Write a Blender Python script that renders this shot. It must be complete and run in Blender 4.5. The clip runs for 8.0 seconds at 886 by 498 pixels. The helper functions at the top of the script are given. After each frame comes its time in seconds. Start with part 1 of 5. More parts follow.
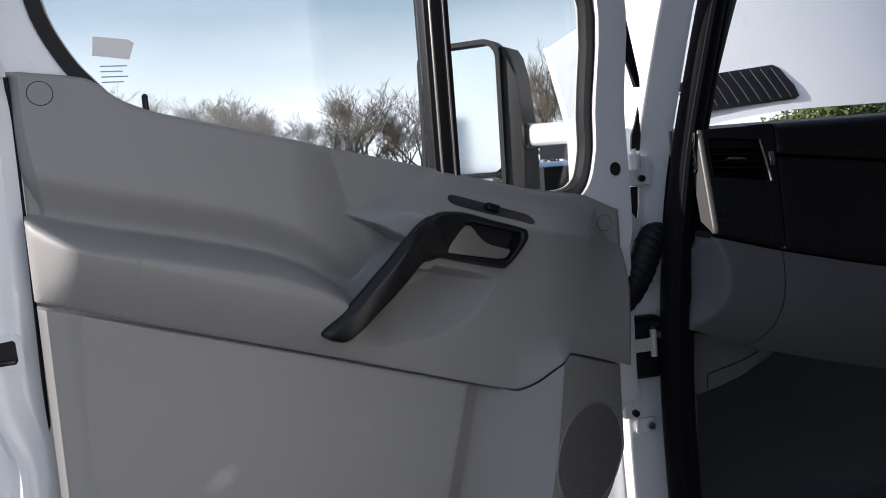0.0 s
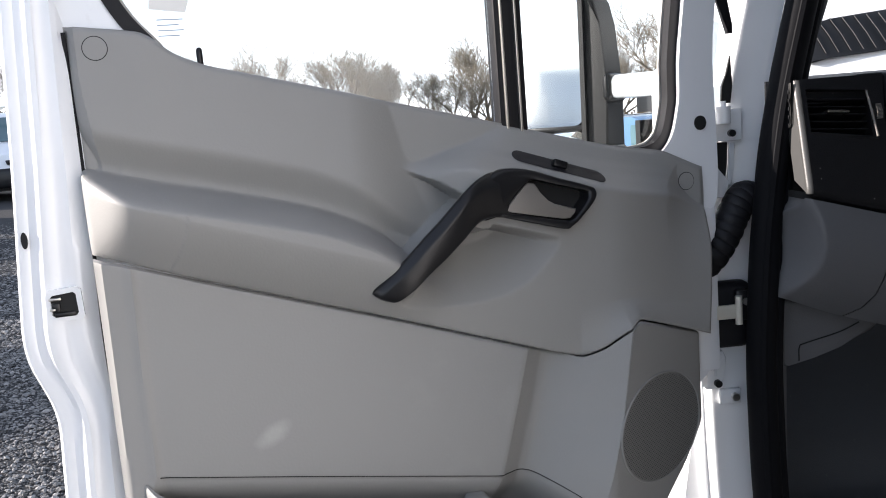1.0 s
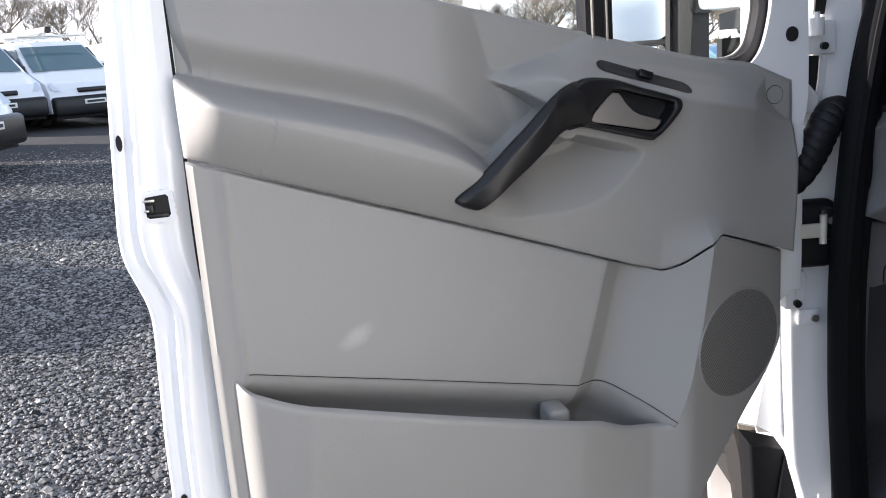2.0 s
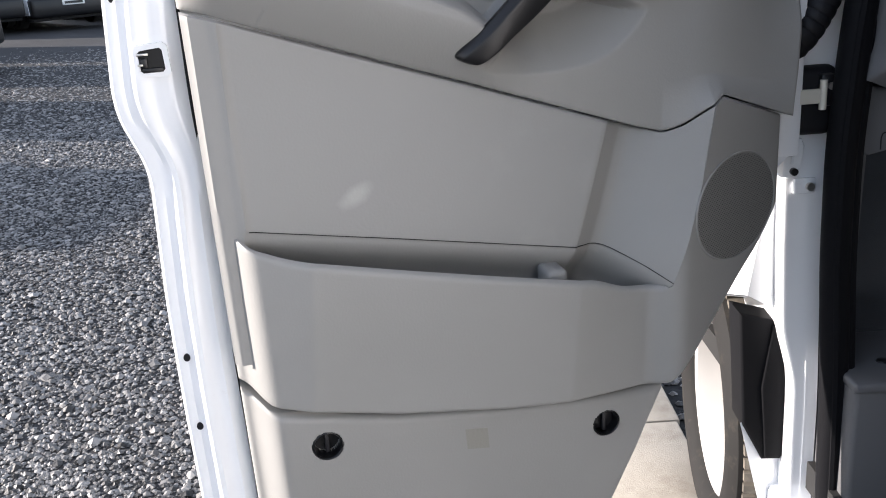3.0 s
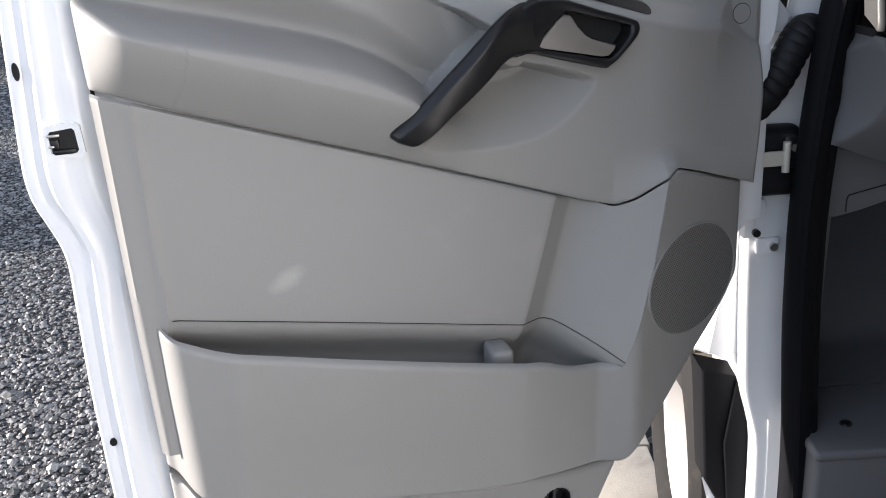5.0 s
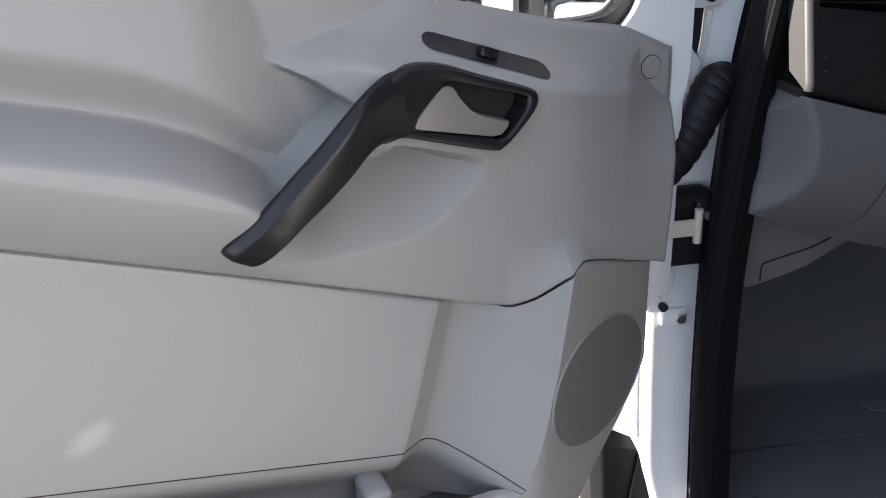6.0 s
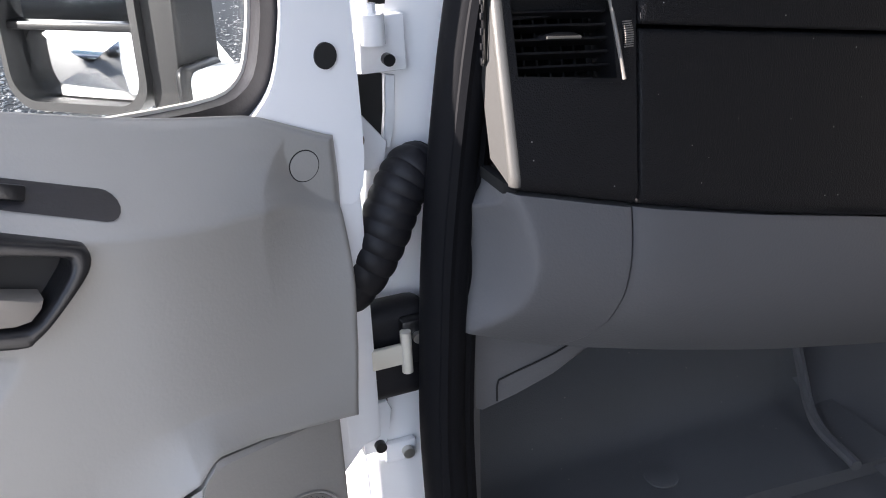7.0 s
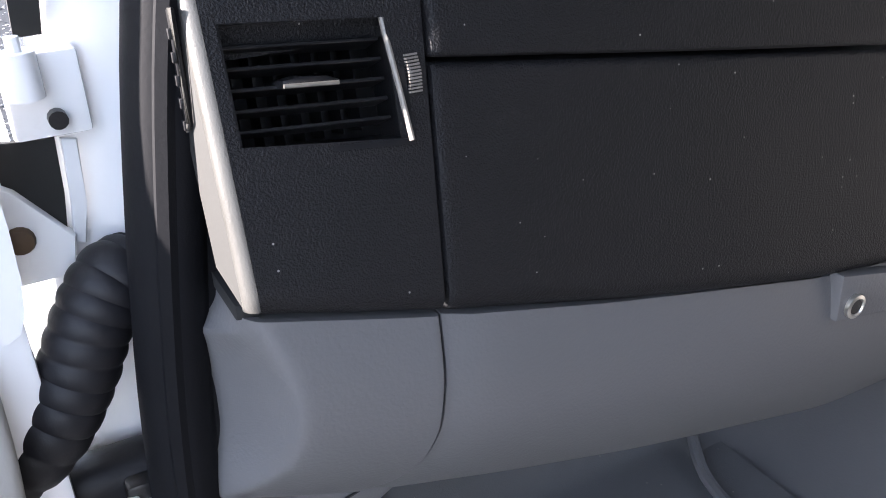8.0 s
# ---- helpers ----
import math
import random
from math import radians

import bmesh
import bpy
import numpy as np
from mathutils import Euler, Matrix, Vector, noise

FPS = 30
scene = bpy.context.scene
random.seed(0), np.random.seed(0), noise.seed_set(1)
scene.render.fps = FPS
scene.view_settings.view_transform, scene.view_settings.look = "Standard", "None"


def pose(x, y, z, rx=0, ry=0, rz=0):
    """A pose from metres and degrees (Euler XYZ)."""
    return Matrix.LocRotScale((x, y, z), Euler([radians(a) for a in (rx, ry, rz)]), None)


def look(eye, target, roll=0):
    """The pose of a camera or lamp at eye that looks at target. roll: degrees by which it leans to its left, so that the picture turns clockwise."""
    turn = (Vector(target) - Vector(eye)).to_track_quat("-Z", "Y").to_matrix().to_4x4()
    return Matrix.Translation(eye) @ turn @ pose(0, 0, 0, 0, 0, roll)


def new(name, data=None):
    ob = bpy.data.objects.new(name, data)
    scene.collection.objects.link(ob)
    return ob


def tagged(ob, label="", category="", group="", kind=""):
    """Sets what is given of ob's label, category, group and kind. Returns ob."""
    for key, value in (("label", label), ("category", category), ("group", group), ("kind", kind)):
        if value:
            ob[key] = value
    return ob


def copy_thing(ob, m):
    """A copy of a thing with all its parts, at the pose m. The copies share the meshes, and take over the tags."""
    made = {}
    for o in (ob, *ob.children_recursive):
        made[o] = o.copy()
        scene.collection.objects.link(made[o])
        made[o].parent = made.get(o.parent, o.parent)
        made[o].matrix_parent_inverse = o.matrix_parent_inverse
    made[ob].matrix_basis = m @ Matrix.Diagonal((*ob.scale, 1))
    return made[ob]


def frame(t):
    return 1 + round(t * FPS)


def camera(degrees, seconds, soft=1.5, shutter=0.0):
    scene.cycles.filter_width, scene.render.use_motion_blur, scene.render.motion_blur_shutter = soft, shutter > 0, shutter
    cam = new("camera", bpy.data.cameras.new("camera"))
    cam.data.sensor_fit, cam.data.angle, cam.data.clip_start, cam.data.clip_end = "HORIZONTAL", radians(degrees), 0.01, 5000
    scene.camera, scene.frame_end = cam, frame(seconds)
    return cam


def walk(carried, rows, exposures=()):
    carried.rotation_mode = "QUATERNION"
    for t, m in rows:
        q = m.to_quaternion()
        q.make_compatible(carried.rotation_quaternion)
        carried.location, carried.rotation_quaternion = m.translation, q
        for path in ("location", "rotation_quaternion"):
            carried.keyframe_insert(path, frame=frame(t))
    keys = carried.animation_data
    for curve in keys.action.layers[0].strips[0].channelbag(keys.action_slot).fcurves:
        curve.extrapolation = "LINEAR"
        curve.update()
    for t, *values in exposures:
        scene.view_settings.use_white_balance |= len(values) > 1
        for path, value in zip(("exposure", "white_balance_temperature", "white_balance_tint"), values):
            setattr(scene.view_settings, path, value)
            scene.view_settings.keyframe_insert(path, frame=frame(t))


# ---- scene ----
cam = camera(53.96, 8.0, soft=1.0)
# seconds, metres, degrees (Euler XYZ)
PATH = [
    (0.0, -0.6725, -1.4805, 1.5500, 83.90, 4.50, -12.00),
    (0.5, -0.5383, -1.4943, 1.5404, 81.64, 4.86, -5.54),
    (1.0, -0.5743, -1.4461, 1.5472, 81.36, 4.57, -3.82),
    (1.5, -0.6158, -1.4289, 1.5299, 81.32, 4.57, -1.10),
    (2.0, -0.6075, -1.4573, 1.5179, 77.27, 4.33, 0.21),
    (2.2, -0.6126, -1.4663, 1.4955, 74.68, 4.33, 0.12),
    (3.3, -0.6302, -1.4747, 1.4483, 71.10, 4.11, -0.73),
    (3.5, -0.6205, -1.4759, 1.4467, 71.00, 4.12, -0.51),
    (4.0, -0.6111, -1.4755, 1.4360, 71.02, 4.08, -0.80),
    (4.2, -0.6082, -1.4709, 1.4364, 71.07, 4.05, -1.06),
    (5.3, -0.5399, -1.2765, 1.6069, 68.61, 3.61, -1.39),
    (5.5, -0.5510, -1.2068, 1.6144, 68.09, 3.12, -2.70),
    (6.0, -0.5231, -1.0714, 1.6417, 66.46, 2.23, -10.02),
    (6.2, -0.4788, -1.0269, 1.6456, 66.38, 2.33, -13.88),
    (6.5, -0.3803, -0.9335, 1.6555, 65.33, 2.09, -17.83),
    (7.0, -0.2449, -0.7952, 1.6679, 64.75, 2.19, -21.60),
    (7.5, -0.1631, -0.6662, 1.6680, 63.36, 1.63, -25.81),
    (8.0, -0.0351, -0.5841, 1.6469, 63.00, 1.83, -28.89),
]
# seconds, stops, kelvin, tint
EXPOSURE = [(0.0, 0.44, 6170, 17), (0.5, 0.74, 6220, 17), (1.0, 1.29, 6400, 16), (1.5, 1.60, 6400, 16), (2.2, 1.52, 6380, 16), (4.2, 1.46, 6420, 15), (5.5, 1.66, 6390, 16), (6.5, 2.20, 6340, 17), (7.0, 2.47, 6380, 18), (7.5, 2.82, 6350, 18), (8.0, 3.3, 6280, 18)]
walk(cam, [(r[0], pose(*r[1:])) for r in PATH], EXPOSURE)

# ---- light ----
SUN_FROM = Vector((-0.91, 0.08, 0.30)).normalized()
world = bpy.data.worlds.new("sky")
scene.world = world
world.use_nodes = True
wn = world.node_tree.nodes
sky = wn.new("ShaderNodeTexSky")
sky.sky_type = "NISHITA"
sky.sun_disc = False
sky.sun_elevation = math.asin(SUN_FROM.z)
sky.sun_rotation = math.atan2(SUN_FROM.x, SUN_FROM.y)
sky.air_density, sky.dust_density = 1.0, 0.6
wl = world.node_tree.links
# thin white cloud all over the sky, thicker towards the horizon
wtc = wn.new("ShaderNodeTexCoord")
wmap = wn.new("ShaderNodeMapping")
wmap.inputs["Scale"].default_value = (1.0, 1.0, 2.6)
wl.new(wtc.outputs["Generated"], wmap.inputs["Vector"])
wnoise = wn.new("ShaderNodeTexNoise")
wnoise.inputs["Scale"].default_value, wnoise.inputs["Detail"].default_value = 2.6, 7
wl.new(wmap.outputs["Vector"], wnoise.inputs["Vector"])
wsep = wn.new("ShaderNodeSeparateXYZ")
wl.new(wtc.outputs["Generated"], wsep.inputs[0])
whor = wn.new("ShaderNodeMapRange")
whor.inputs["From Min"].default_value, whor.inputs["From Max"].default_value = 0.19, 0.02
whor.inputs["To Min"].default_value, whor.inputs["To Max"].default_value = -0.15, 0.36
wl.new(wsep.outputs["Z"], whor.inputs["Value"])
wsoft = wn.new("ShaderNodeMath")
wsoft.operation = "MULTIPLY_ADD"
wsoft.inputs[1].default_value, wsoft.inputs[2].default_value = 0.4, 0.3
wl.new(wnoise.outputs["Fac"], wsoft.inputs[0])
wadd = wn.new("ShaderNodeMath")
wl.new(wsoft.outputs[0], wadd.inputs[0])
wl.new(whor.outputs["Result"], wadd.inputs[1])
wramp = wn.new("ShaderNodeMapRange")
wramp.inputs["From Min"].default_value, wramp.inputs["From Max"].default_value = 0.40, 0.74
wramp.inputs["To Min"].default_value, wramp.inputs["To Max"].default_value = 0.17, 0.9
wl.new(wadd.outputs[0], wramp.inputs["Value"])
wmix = wn.new("ShaderNodeMix")
wmix.data_type = "RGBA"
wmix.inputs[7].default_value = (8.8, 9.1, 9.4, 1)
wl.new(wramp.outputs["Result"], wmix.inputs[0])
wl.new(sky.outputs[0], wmix.inputs[6])
wn["Background"].inputs["Strength"].default_value = 0.105
wl.new(wmix.outputs[2], wn["Background"].inputs["Color"])
sun_data = bpy.data.lights.new("sun", "SUN")
sun_data.energy, sun_data.angle, sun_data.color = 5.0, radians(0.53), (1.0, 0.93, 0.83)
sun = new("sun", sun_data)
sun.matrix_world = look((0, 0, 30), Vector((0, 0, 30)) - SUN_FROM)


# ---- materials ----
def material(name, color, rough=0.5, metal=0.0, vary=0.12, scale=6.0, bump=0.0, bump_scale=400.0, spec=0.5, coat=0.0, stain=None, stain_at=(0.55, 0.75), stain_scale=3.0, random_amount=0.0):
    m = bpy.data.materials.new(name)
    m.use_nodes = True
    nt = m.node_tree
    n, l = nt.nodes, nt.links
    b = n["Principled BSDF"]
    b.inputs["Metallic"].default_value = metal
    b.inputs["Specular IOR Level"].default_value = spec
    b.inputs["Coat Weight"].default_value = coat
    b.inputs["Coat Roughness"].default_value = 0.06
    tc = n.new("ShaderNodeTexCoord")
    big = n.new("ShaderNodeTexNoise")
    big.inputs["Scale"].default_value = scale
    big.inputs["Detail"].default_value = 6
    l.new(tc.outputs["Object"], big.inputs["Vector"])
    fine = n.new("ShaderNodeTexNoise")
    fine.inputs["Scale"].default_value = bump_scale
    fine.inputs["Detail"].default_value = 3
    l.new(tc.outputs["Object"], fine.inputs["Vector"])
    mix = n.new("ShaderNodeMix")
    mix.data_type = "RGBA"
    lo = [c * (1 - vary) for c in color]
    hi = [min(1.0, c * (1 + vary)) for c in color]
    mix.inputs[6].default_value = (*lo, 1)
    mix.inputs[7].default_value = (*hi, 1)
    l.new(big.outputs["Fac"], mix.inputs[0])
    out = mix.outputs[2]
    if random_amount:
        info = n.new("ShaderNodeNewGeometry")
        hsv = n.new("ShaderNodeHueSaturation")
        mr = n.new("ShaderNodeMapRange")
        mr.inputs["To Min"].default_value = 1 - random_amount
        mr.inputs["To Max"].default_value = 1 + random_amount
        l.new(info.outputs["Random Per Island"], mr.inputs["Value"])
        l.new(mr.outputs["Result"], hsv.inputs["Value"])
        l.new(out, hsv.inputs["Color"])
        out = hsv.outputs["Color"]
    if stain:
        st = n.new("ShaderNodeTexNoise")
        st.inputs["Scale"].default_value = stain_scale
        st.inputs["Detail"].default_value = 8
        st.inputs["Roughness"].default_value = 0.65
        l.new(tc.outputs["Object"], st.inputs["Vector"])
        ramp = n.new("ShaderNodeMapRange")
        ramp.inputs["From Min"].default_value, ramp.inputs["From Max"].default_value = stain_at
        l.new(st.outputs["Fac"], ramp.inputs["Value"])
        mx = n.new("ShaderNodeMix")
        mx.data_type = "RGBA"
        mx.inputs[7].default_value = (*stain, 1)
        l.new(ramp.outputs["Result"], mx.inputs[0])
        l.new(out, mx.inputs[6])
        out = mx.outputs[2]
    l.new(out, b.inputs["Base Color"])
    rr = n.new("ShaderNodeMapRange")
    rr.inputs["To Min"].default_value = max(0.02, rough - 0.08)
    rr.inputs["To Max"].default_value = min(1.0, rough + 0.08)
    l.new(big.outputs["Fac"], rr.inputs["Value"])
    l.new(rr.outputs["Result"], b.inputs["Roughness"])
    if bump:
        bp = n.new("ShaderNodeBump")
        bp.inputs["Strength"].default_value = bump
        bp.inputs["Distance"].default_value = 0.002
        l.new(fine.outputs["Fac"], bp.inputs["Height"])
        l.new(bp.outputs["Normal"], b.inputs["Normal"])
    return m


def glass_material(name, tint=(1, 1, 1), rough=0.0):
    m = bpy.data.materials.new(name)
    m.use_nodes = True
    n, l = m.node_tree.nodes, m.node_tree.links
    n.remove(n["Principled BSDF"])
    clear, gloss, fres, mix = n.new("ShaderNodeBsdfTransparent"), n.new("ShaderNodeBsdfGlossy"), n.new("ShaderNodeFresnel"), n.new("ShaderNodeMixShader")
    clear.inputs["Color"].default_value = (*tint, 1)
    gloss.inputs["Roughness"].default_value = rough
    fres.inputs["IOR"].default_value = 1.45
    l.new(fres.outputs[0], mix.inputs[0])
    l.new(clear.outputs[0], mix.inputs[1])
    l.new(gloss.outputs[0], mix.inputs[2])
    l.new(mix.outputs[0], n["Material Output"].inputs["Surface"])
    return m


WHITE = material("white_van_paint", (0.84, 0.855, 0.87), 0.22, vary=0.03, coat=0.6, stain=(0.55, 0.53, 0.49), stain_at=(0.62, 0.95), stain_scale=9.0)
TRIM = material("grey_moulded_plastic", (0.278, 0.274, 0.262), 0.50, vary=0.07, bump=0.13, bump_scale=300.0, spec=0.4)
INSERT = material("grey_leatherette", (0.283, 0.279, 0.267), 0.50, vary=0.05, scale=3.0, bump=0.11, bump_scale=260.0, spec=0.4, stain=(0.36, 0.355, 0.335), stain_at=(0.6, 0.95))
def add_pale_mark(m, centre, color, size):
    """A pale mark of its own place and ragged shape."""
    nt = m.node_tree
    n, l = nt.nodes, nt.links
    b = n["Principled BSDF"]
    old = b.inputs["Base Color"].links[0].from_socket
    tc, mp, no, ad, ln, mr, mx = (n.new(k) for k in ("ShaderNodeTexCoord", "ShaderNodeMapping", "ShaderNodeTexNoise", "ShaderNodeVectorMath", "ShaderNodeVectorMath", "ShaderNodeMapRange", "ShaderNodeMix"))
    mp.vector_type = "TEXTURE"
    mp.inputs["Location"].default_value = centre
    mp.inputs["Rotation"].default_value = (0, radians(-28), 0)
    mp.inputs["Scale"].default_value = size
    no.inputs["Scale"].default_value = 60
    l.new(tc.outputs["Object"], mp.inputs["Vector"])
    l.new(tc.outputs["Object"], no.inputs["Vector"])
    ad.operation, ln.operation = "MULTIPLY_ADD", "LENGTH"
    ad.inputs[1].default_value = (0.8, 0.8, 0.8)
    l.new(no.outputs["Color"], ad.inputs[0])
    l.new(mp.outputs["Vector"], ad.inputs[2])
    l.new(ad.outputs[0], ln.inputs[0])
    mr.inputs["From Min"].default_value, mr.inputs["From Max"].default_value = 1.6, 0.5
    mr.inputs["To Max"].default_value = 0.5
    l.new(ln.outputs["Value"], mr.inputs["Value"])
    mx.data_type = "RGBA"
    mx.inputs[7].default_value = (*color, 1)
    l.new(mr.outputs["Result"], mx.inputs[0])
    l.new(old, mx.inputs[6])
    l.new(mx.outputs[2], b.inputs["Base Color"])


add_pale_mark(INSERT, (-0.762, -0.07, 1.152), (0.47, 0.46, 0.44), (0.021, 0.10, 0.010))
BLACK = material("black_plastic", (0.010, 0.010, 0.011), 0.32, vary=0.1, bump=0.08, bump_scale=500.0, spec=0.36)
DASH = material("black_grained_dash", (0.0098, 0.0098, 0.0110), 0.46, vary=0.1, bump=0.6, bump_scale=620.0, spec=0.22, stain=(0.05, 0.048, 0.045), stain_at=(0.62, 1.0), stain_scale=9.0)


def add_specks(m, scale, share, radius, color):
    """Sparse grains of dust, each in its own place."""
    nt = m.node_tree
    n, l = nt.nodes, nt.links
    b = n["Principled BSDF"]
    old = b.inputs["Base Color"].links[0].from_socket
    tc, vo, near, pick, both, mx = (n.new(k) for k in ("ShaderNodeTexCoord", "ShaderNodeTexVoronoi", "ShaderNodeMath", "ShaderNodeMath", "ShaderNodeMath", "ShaderNodeMix"))
    vo.inputs["Scale"].default_value = scale
    l.new(tc.outputs["Object"], vo.inputs["Vector"])
    near.operation, pick.operation, both.operation = "LESS_THAN", "LESS_THAN", "MULTIPLY"
    near.inputs[1].default_value, pick.inputs[1].default_value = radius * scale, share
    l.new(vo.outputs["Distance"], near.inputs[0])
    sep = n.new("ShaderNodeSeparateColor")
    l.new(vo.outputs["Color"], sep.inputs[0])
    l.new(sep.outputs[0], pick.inputs[0])
    l.new(near.outputs[0], both.inputs[0])
    l.new(pick.outputs[0], both.inputs[1])
    mx.data_type = "RGBA"
    mx.inputs[7].default_value = (*color, 1)
    l.new(both.outputs[0], mx.inputs[0])
    l.new(old, mx.inputs[6])
    l.new(mx.outputs[2], b.inputs["Base Color"])


add_specks(DASH, 110.0, 0.13, 0.00075, (0.34, 0.33, 0.31))
RUBBER = material("black_rubber", (0.010, 0.010, 0.012), 0.5, vary=0.15, bump=0.1, bump_scale=300.0, spec=0.25)
SEALRUB = material("matt_seal_rubber", (0.0045, 0.0047, 0.006), 0.7, vary=0.15, bump=0.1, bump_scale=300.0, spec=0.14)
SLOTM = material("dark_grey_plastic", (0.011, 0.011, 0.014), 0.55, vary=0.05, bump=0.1)
GRILLE = material("grille_plastic", (0.18, 0.178, 0.168), 0.6, vary=0.05)
LEVER = material("satin_silver_lever", (0.185, 0.170, 0.151), 0.36, vary=0.04, metal=0.1)
STRAP = material("zinc_plated_strap", (0.68, 0.65, 0.56), 0.4, metal=0.3, vary=0.06)
CHROME = material("bright_steel", (0.62, 0.60, 0.55), 0.3, metal=0.9, vary=0.08)
DASHGREY = material("grey_dash_plastic", (0.114, 0.114, 0.117), 0.5, vary=0.05, bump=0.2, bump_scale=330.0)
MAT = material("dark_rubber_mat", (0.094, 0.095, 0.098), 0.6, vary=0.15, bump=0.3, bump_scale=500.0, stain=(0.07, 0.068, 0.066), stain_at=(0.6, 0.9), stain_scale=8.0)
add_specks(MAT, 60.0, 0.15, 0.0014, (0.2, 0.19, 0.17))
# near-black that puts the shade of holes and gaps into the colour
DARK = material("dark_void", (0.01, 0.01, 0.01), 0.8, vary=0.1)
GROUND = material("gravel_ground", (0.036, 0.036, 0.037), 0.85, vary=0.85, scale=70.0, bump=1.0, bump_scale=90.0, stain=(0.05, 0.05, 0.052), stain_at=(0.45, 0.7), stain_scale=0.5, spec=0.2)
STONE = material("gravel_stones", (0.16, 0.156, 0.150), 0.40, vary=0.35, scale=40.0, bump=0.4, bump_scale=300.0, spec=0.32, random_amount=0.95)
SLAB = material("concrete_slab", (0.42, 0.38, 0.32), 0.85, vary=0.15, scale=14.0, bump=0.6, bump_scale=250.0, stain=(0.28, 0.24, 0.19), stain_at=(0.5, 0.8), stain_scale=12.0)
WHEELPAINT = material("white_wheel_paint", (0.40, 0.39, 0.375), 0.35, vary=0.08, stain=(0.32, 0.27, 0.20), stain_at=(0.66, 0.9), stain_scale=22.0)
# mud tone, lifted further to hold the sunlit tan of the tread
LITMUDTREAD = material("muddy_lit_tread", (0.10, 0.088, 0.072), 0.8, vary=0.35, scale=30.0, bump=0.5, bump_scale=120.0, stain=(0.26, 0.225, 0.175), stain_at=(0.45, 0.8), stain_scale=18.0)
TYRE = material("tyre_rubber", (0.016, 0.0155, 0.015), 0.8, vary=0.3, spec=0.2, stain=(0.05, 0.043, 0.034), stain_at=(0.55, 0.85), stain_scale=25.0)
RIM = material("painted_steel_wheel", (0.24, 0.238, 0.232), 0.38, vary=0.1, stain=(0.30, 0.24, 0.17), stain_at=(0.60, 0.85), stain_scale=22.0)
GLASS = glass_material("window_glass", (0.93, 0.96, 0.96))
# the sky's reflection in the vehicle windows is put into the base colour
VANGLASS = material("sky_toned_glass", (0.085, 0.15, 0.17), 0.08, vary=0.2, scale=1.0)
BARK = material("bark", (0.25, 0.21, 0.165), 0.9, vary=0.3, scale=3.0)
GRASS = material("grass", (0.09, 0.12, 0.03), 0.9, vary=0.4, scale=30.0, bump=0.5, bump_scale=60.0)
HEDGE = material("bare_hedge", (0.14, 0.10, 0.06), 0.95, vary=0.4, scale=4.0)
HEADLIGHT = material("headlamp", (0.6, 0.65, 0.7), 0.1, vary=0.1, scale=20.0)
PLATE = material("plate_white", (0.75, 0.75, 0.72), 0.4, vary=0.03)
BAR = material("bar_black", (0.02, 0.02, 0.02), 0.5)
# black dash plastic, made paler to hold the sun on its side
SIDEPALE = material("sunlit_dash_side", (0.021, 0.021, 0.020), 0.6, vary=0.15, bump=0.06, bump_scale=500.0)
PRINT = material("faded_print", (0.38, 0.46, 0.58), 0.6)
# the sun's sheen on the dash end edge is put into this colour
EDGE = material("pale_dash_edge", (0.050, 0.049, 0.046), 0.36, vary=0.15, scale=40.0, bump=0.15, bump_scale=900.0)
HOUSING = material("textured_black_plastic", (0.014, 0.014, 0.015), 0.55, vary=0.15, bump=0.15, bump_scale=400.0, spec=0.25)
PATCH = material("patch_plastic", (0.245, 0.238, 0.212), 0.5, vary=0.05, bump=0.3, bump_scale=270.0)
RUSTY = material("rusty_bolt", (0.09, 0.055, 0.03), 0.6, vary=0.3, scale=60.0)
# this pale colour carries the bright reflection along the inner seal lip
PALELIP = material("lit_seal_lip", (0.42, 0.41, 0.38), 0.4, vary=0.06)
LABEL = material("paper_label", (0.85, 0.84, 0.80), 0.6, vary=0.08, scale=20.0)
MIRROR = material("mirror_silver", (0.9, 0.91, 0.92), 0.02, metal=1.0, vary=0.01)
CARDARK = material("dark_car_paint", (0.02, 0.025, 0.04), 0.2, coat=0.6)
CARBLUE = material("blue_car_paint", (0.10, 0.20, 0.36), 0.25, coat=0.5)
BOXWHITE = material("truck_body_white", (0.7, 0.72, 0.74), 0.5, vary=0.05)
LINER = material("headliner", (0.11, 0.11, 0.11), 0.9, vary=0.05)


# ---- mesh helpers ----
def part(name, bm, mat, parent=None, label="", smooth=True, angle=35):
    me = bpy.data.meshes.new(name)
    bmesh.ops.recalc_face_normals(bm, faces=bm.faces)
    if smooth:
        for f in bm.faces:
            f.smooth = True
        lim = radians(angle)
        for e in bm.edges:
            if len(e.link_faces) == 2 and e.calc_face_angle(0) > lim:
                e.smooth = False
    bm.to_mesh(me)
    bm.free()
    me.materials.append(mat)
    ob = new(name, me)
    if parent:
        ob.parent = parent
    if label:
        tagged(ob, label)
    return ob


def thing(name, label, category, m=None, group="", kind=""):
    ob = new(name)
    ob.empty_display_size = 0.1
    if m:
        ob.matrix_basis = m
    return tagged(ob, label, category, group, kind)


def box(bm, x0, x1, y0, y1, z0, z1, bevel=0.0, seg=2):
    made = bmesh.ops.create_cube(bm, size=1.0, matrix=Matrix.LocRotScale(((x0 + x1) / 2, (y0 + y1) / 2, (z0 + z1) / 2), None, (abs(x1 - x0), abs(y1 - y0), abs(z1 - z0))))
    if bevel:
        es = list({e for v in made["verts"] for e in v.link_edges})
        bmesh.ops.bevel(bm, geom=es, offset=bevel, segments=seg, profile=0.5, affect="EDGES")
    return bm


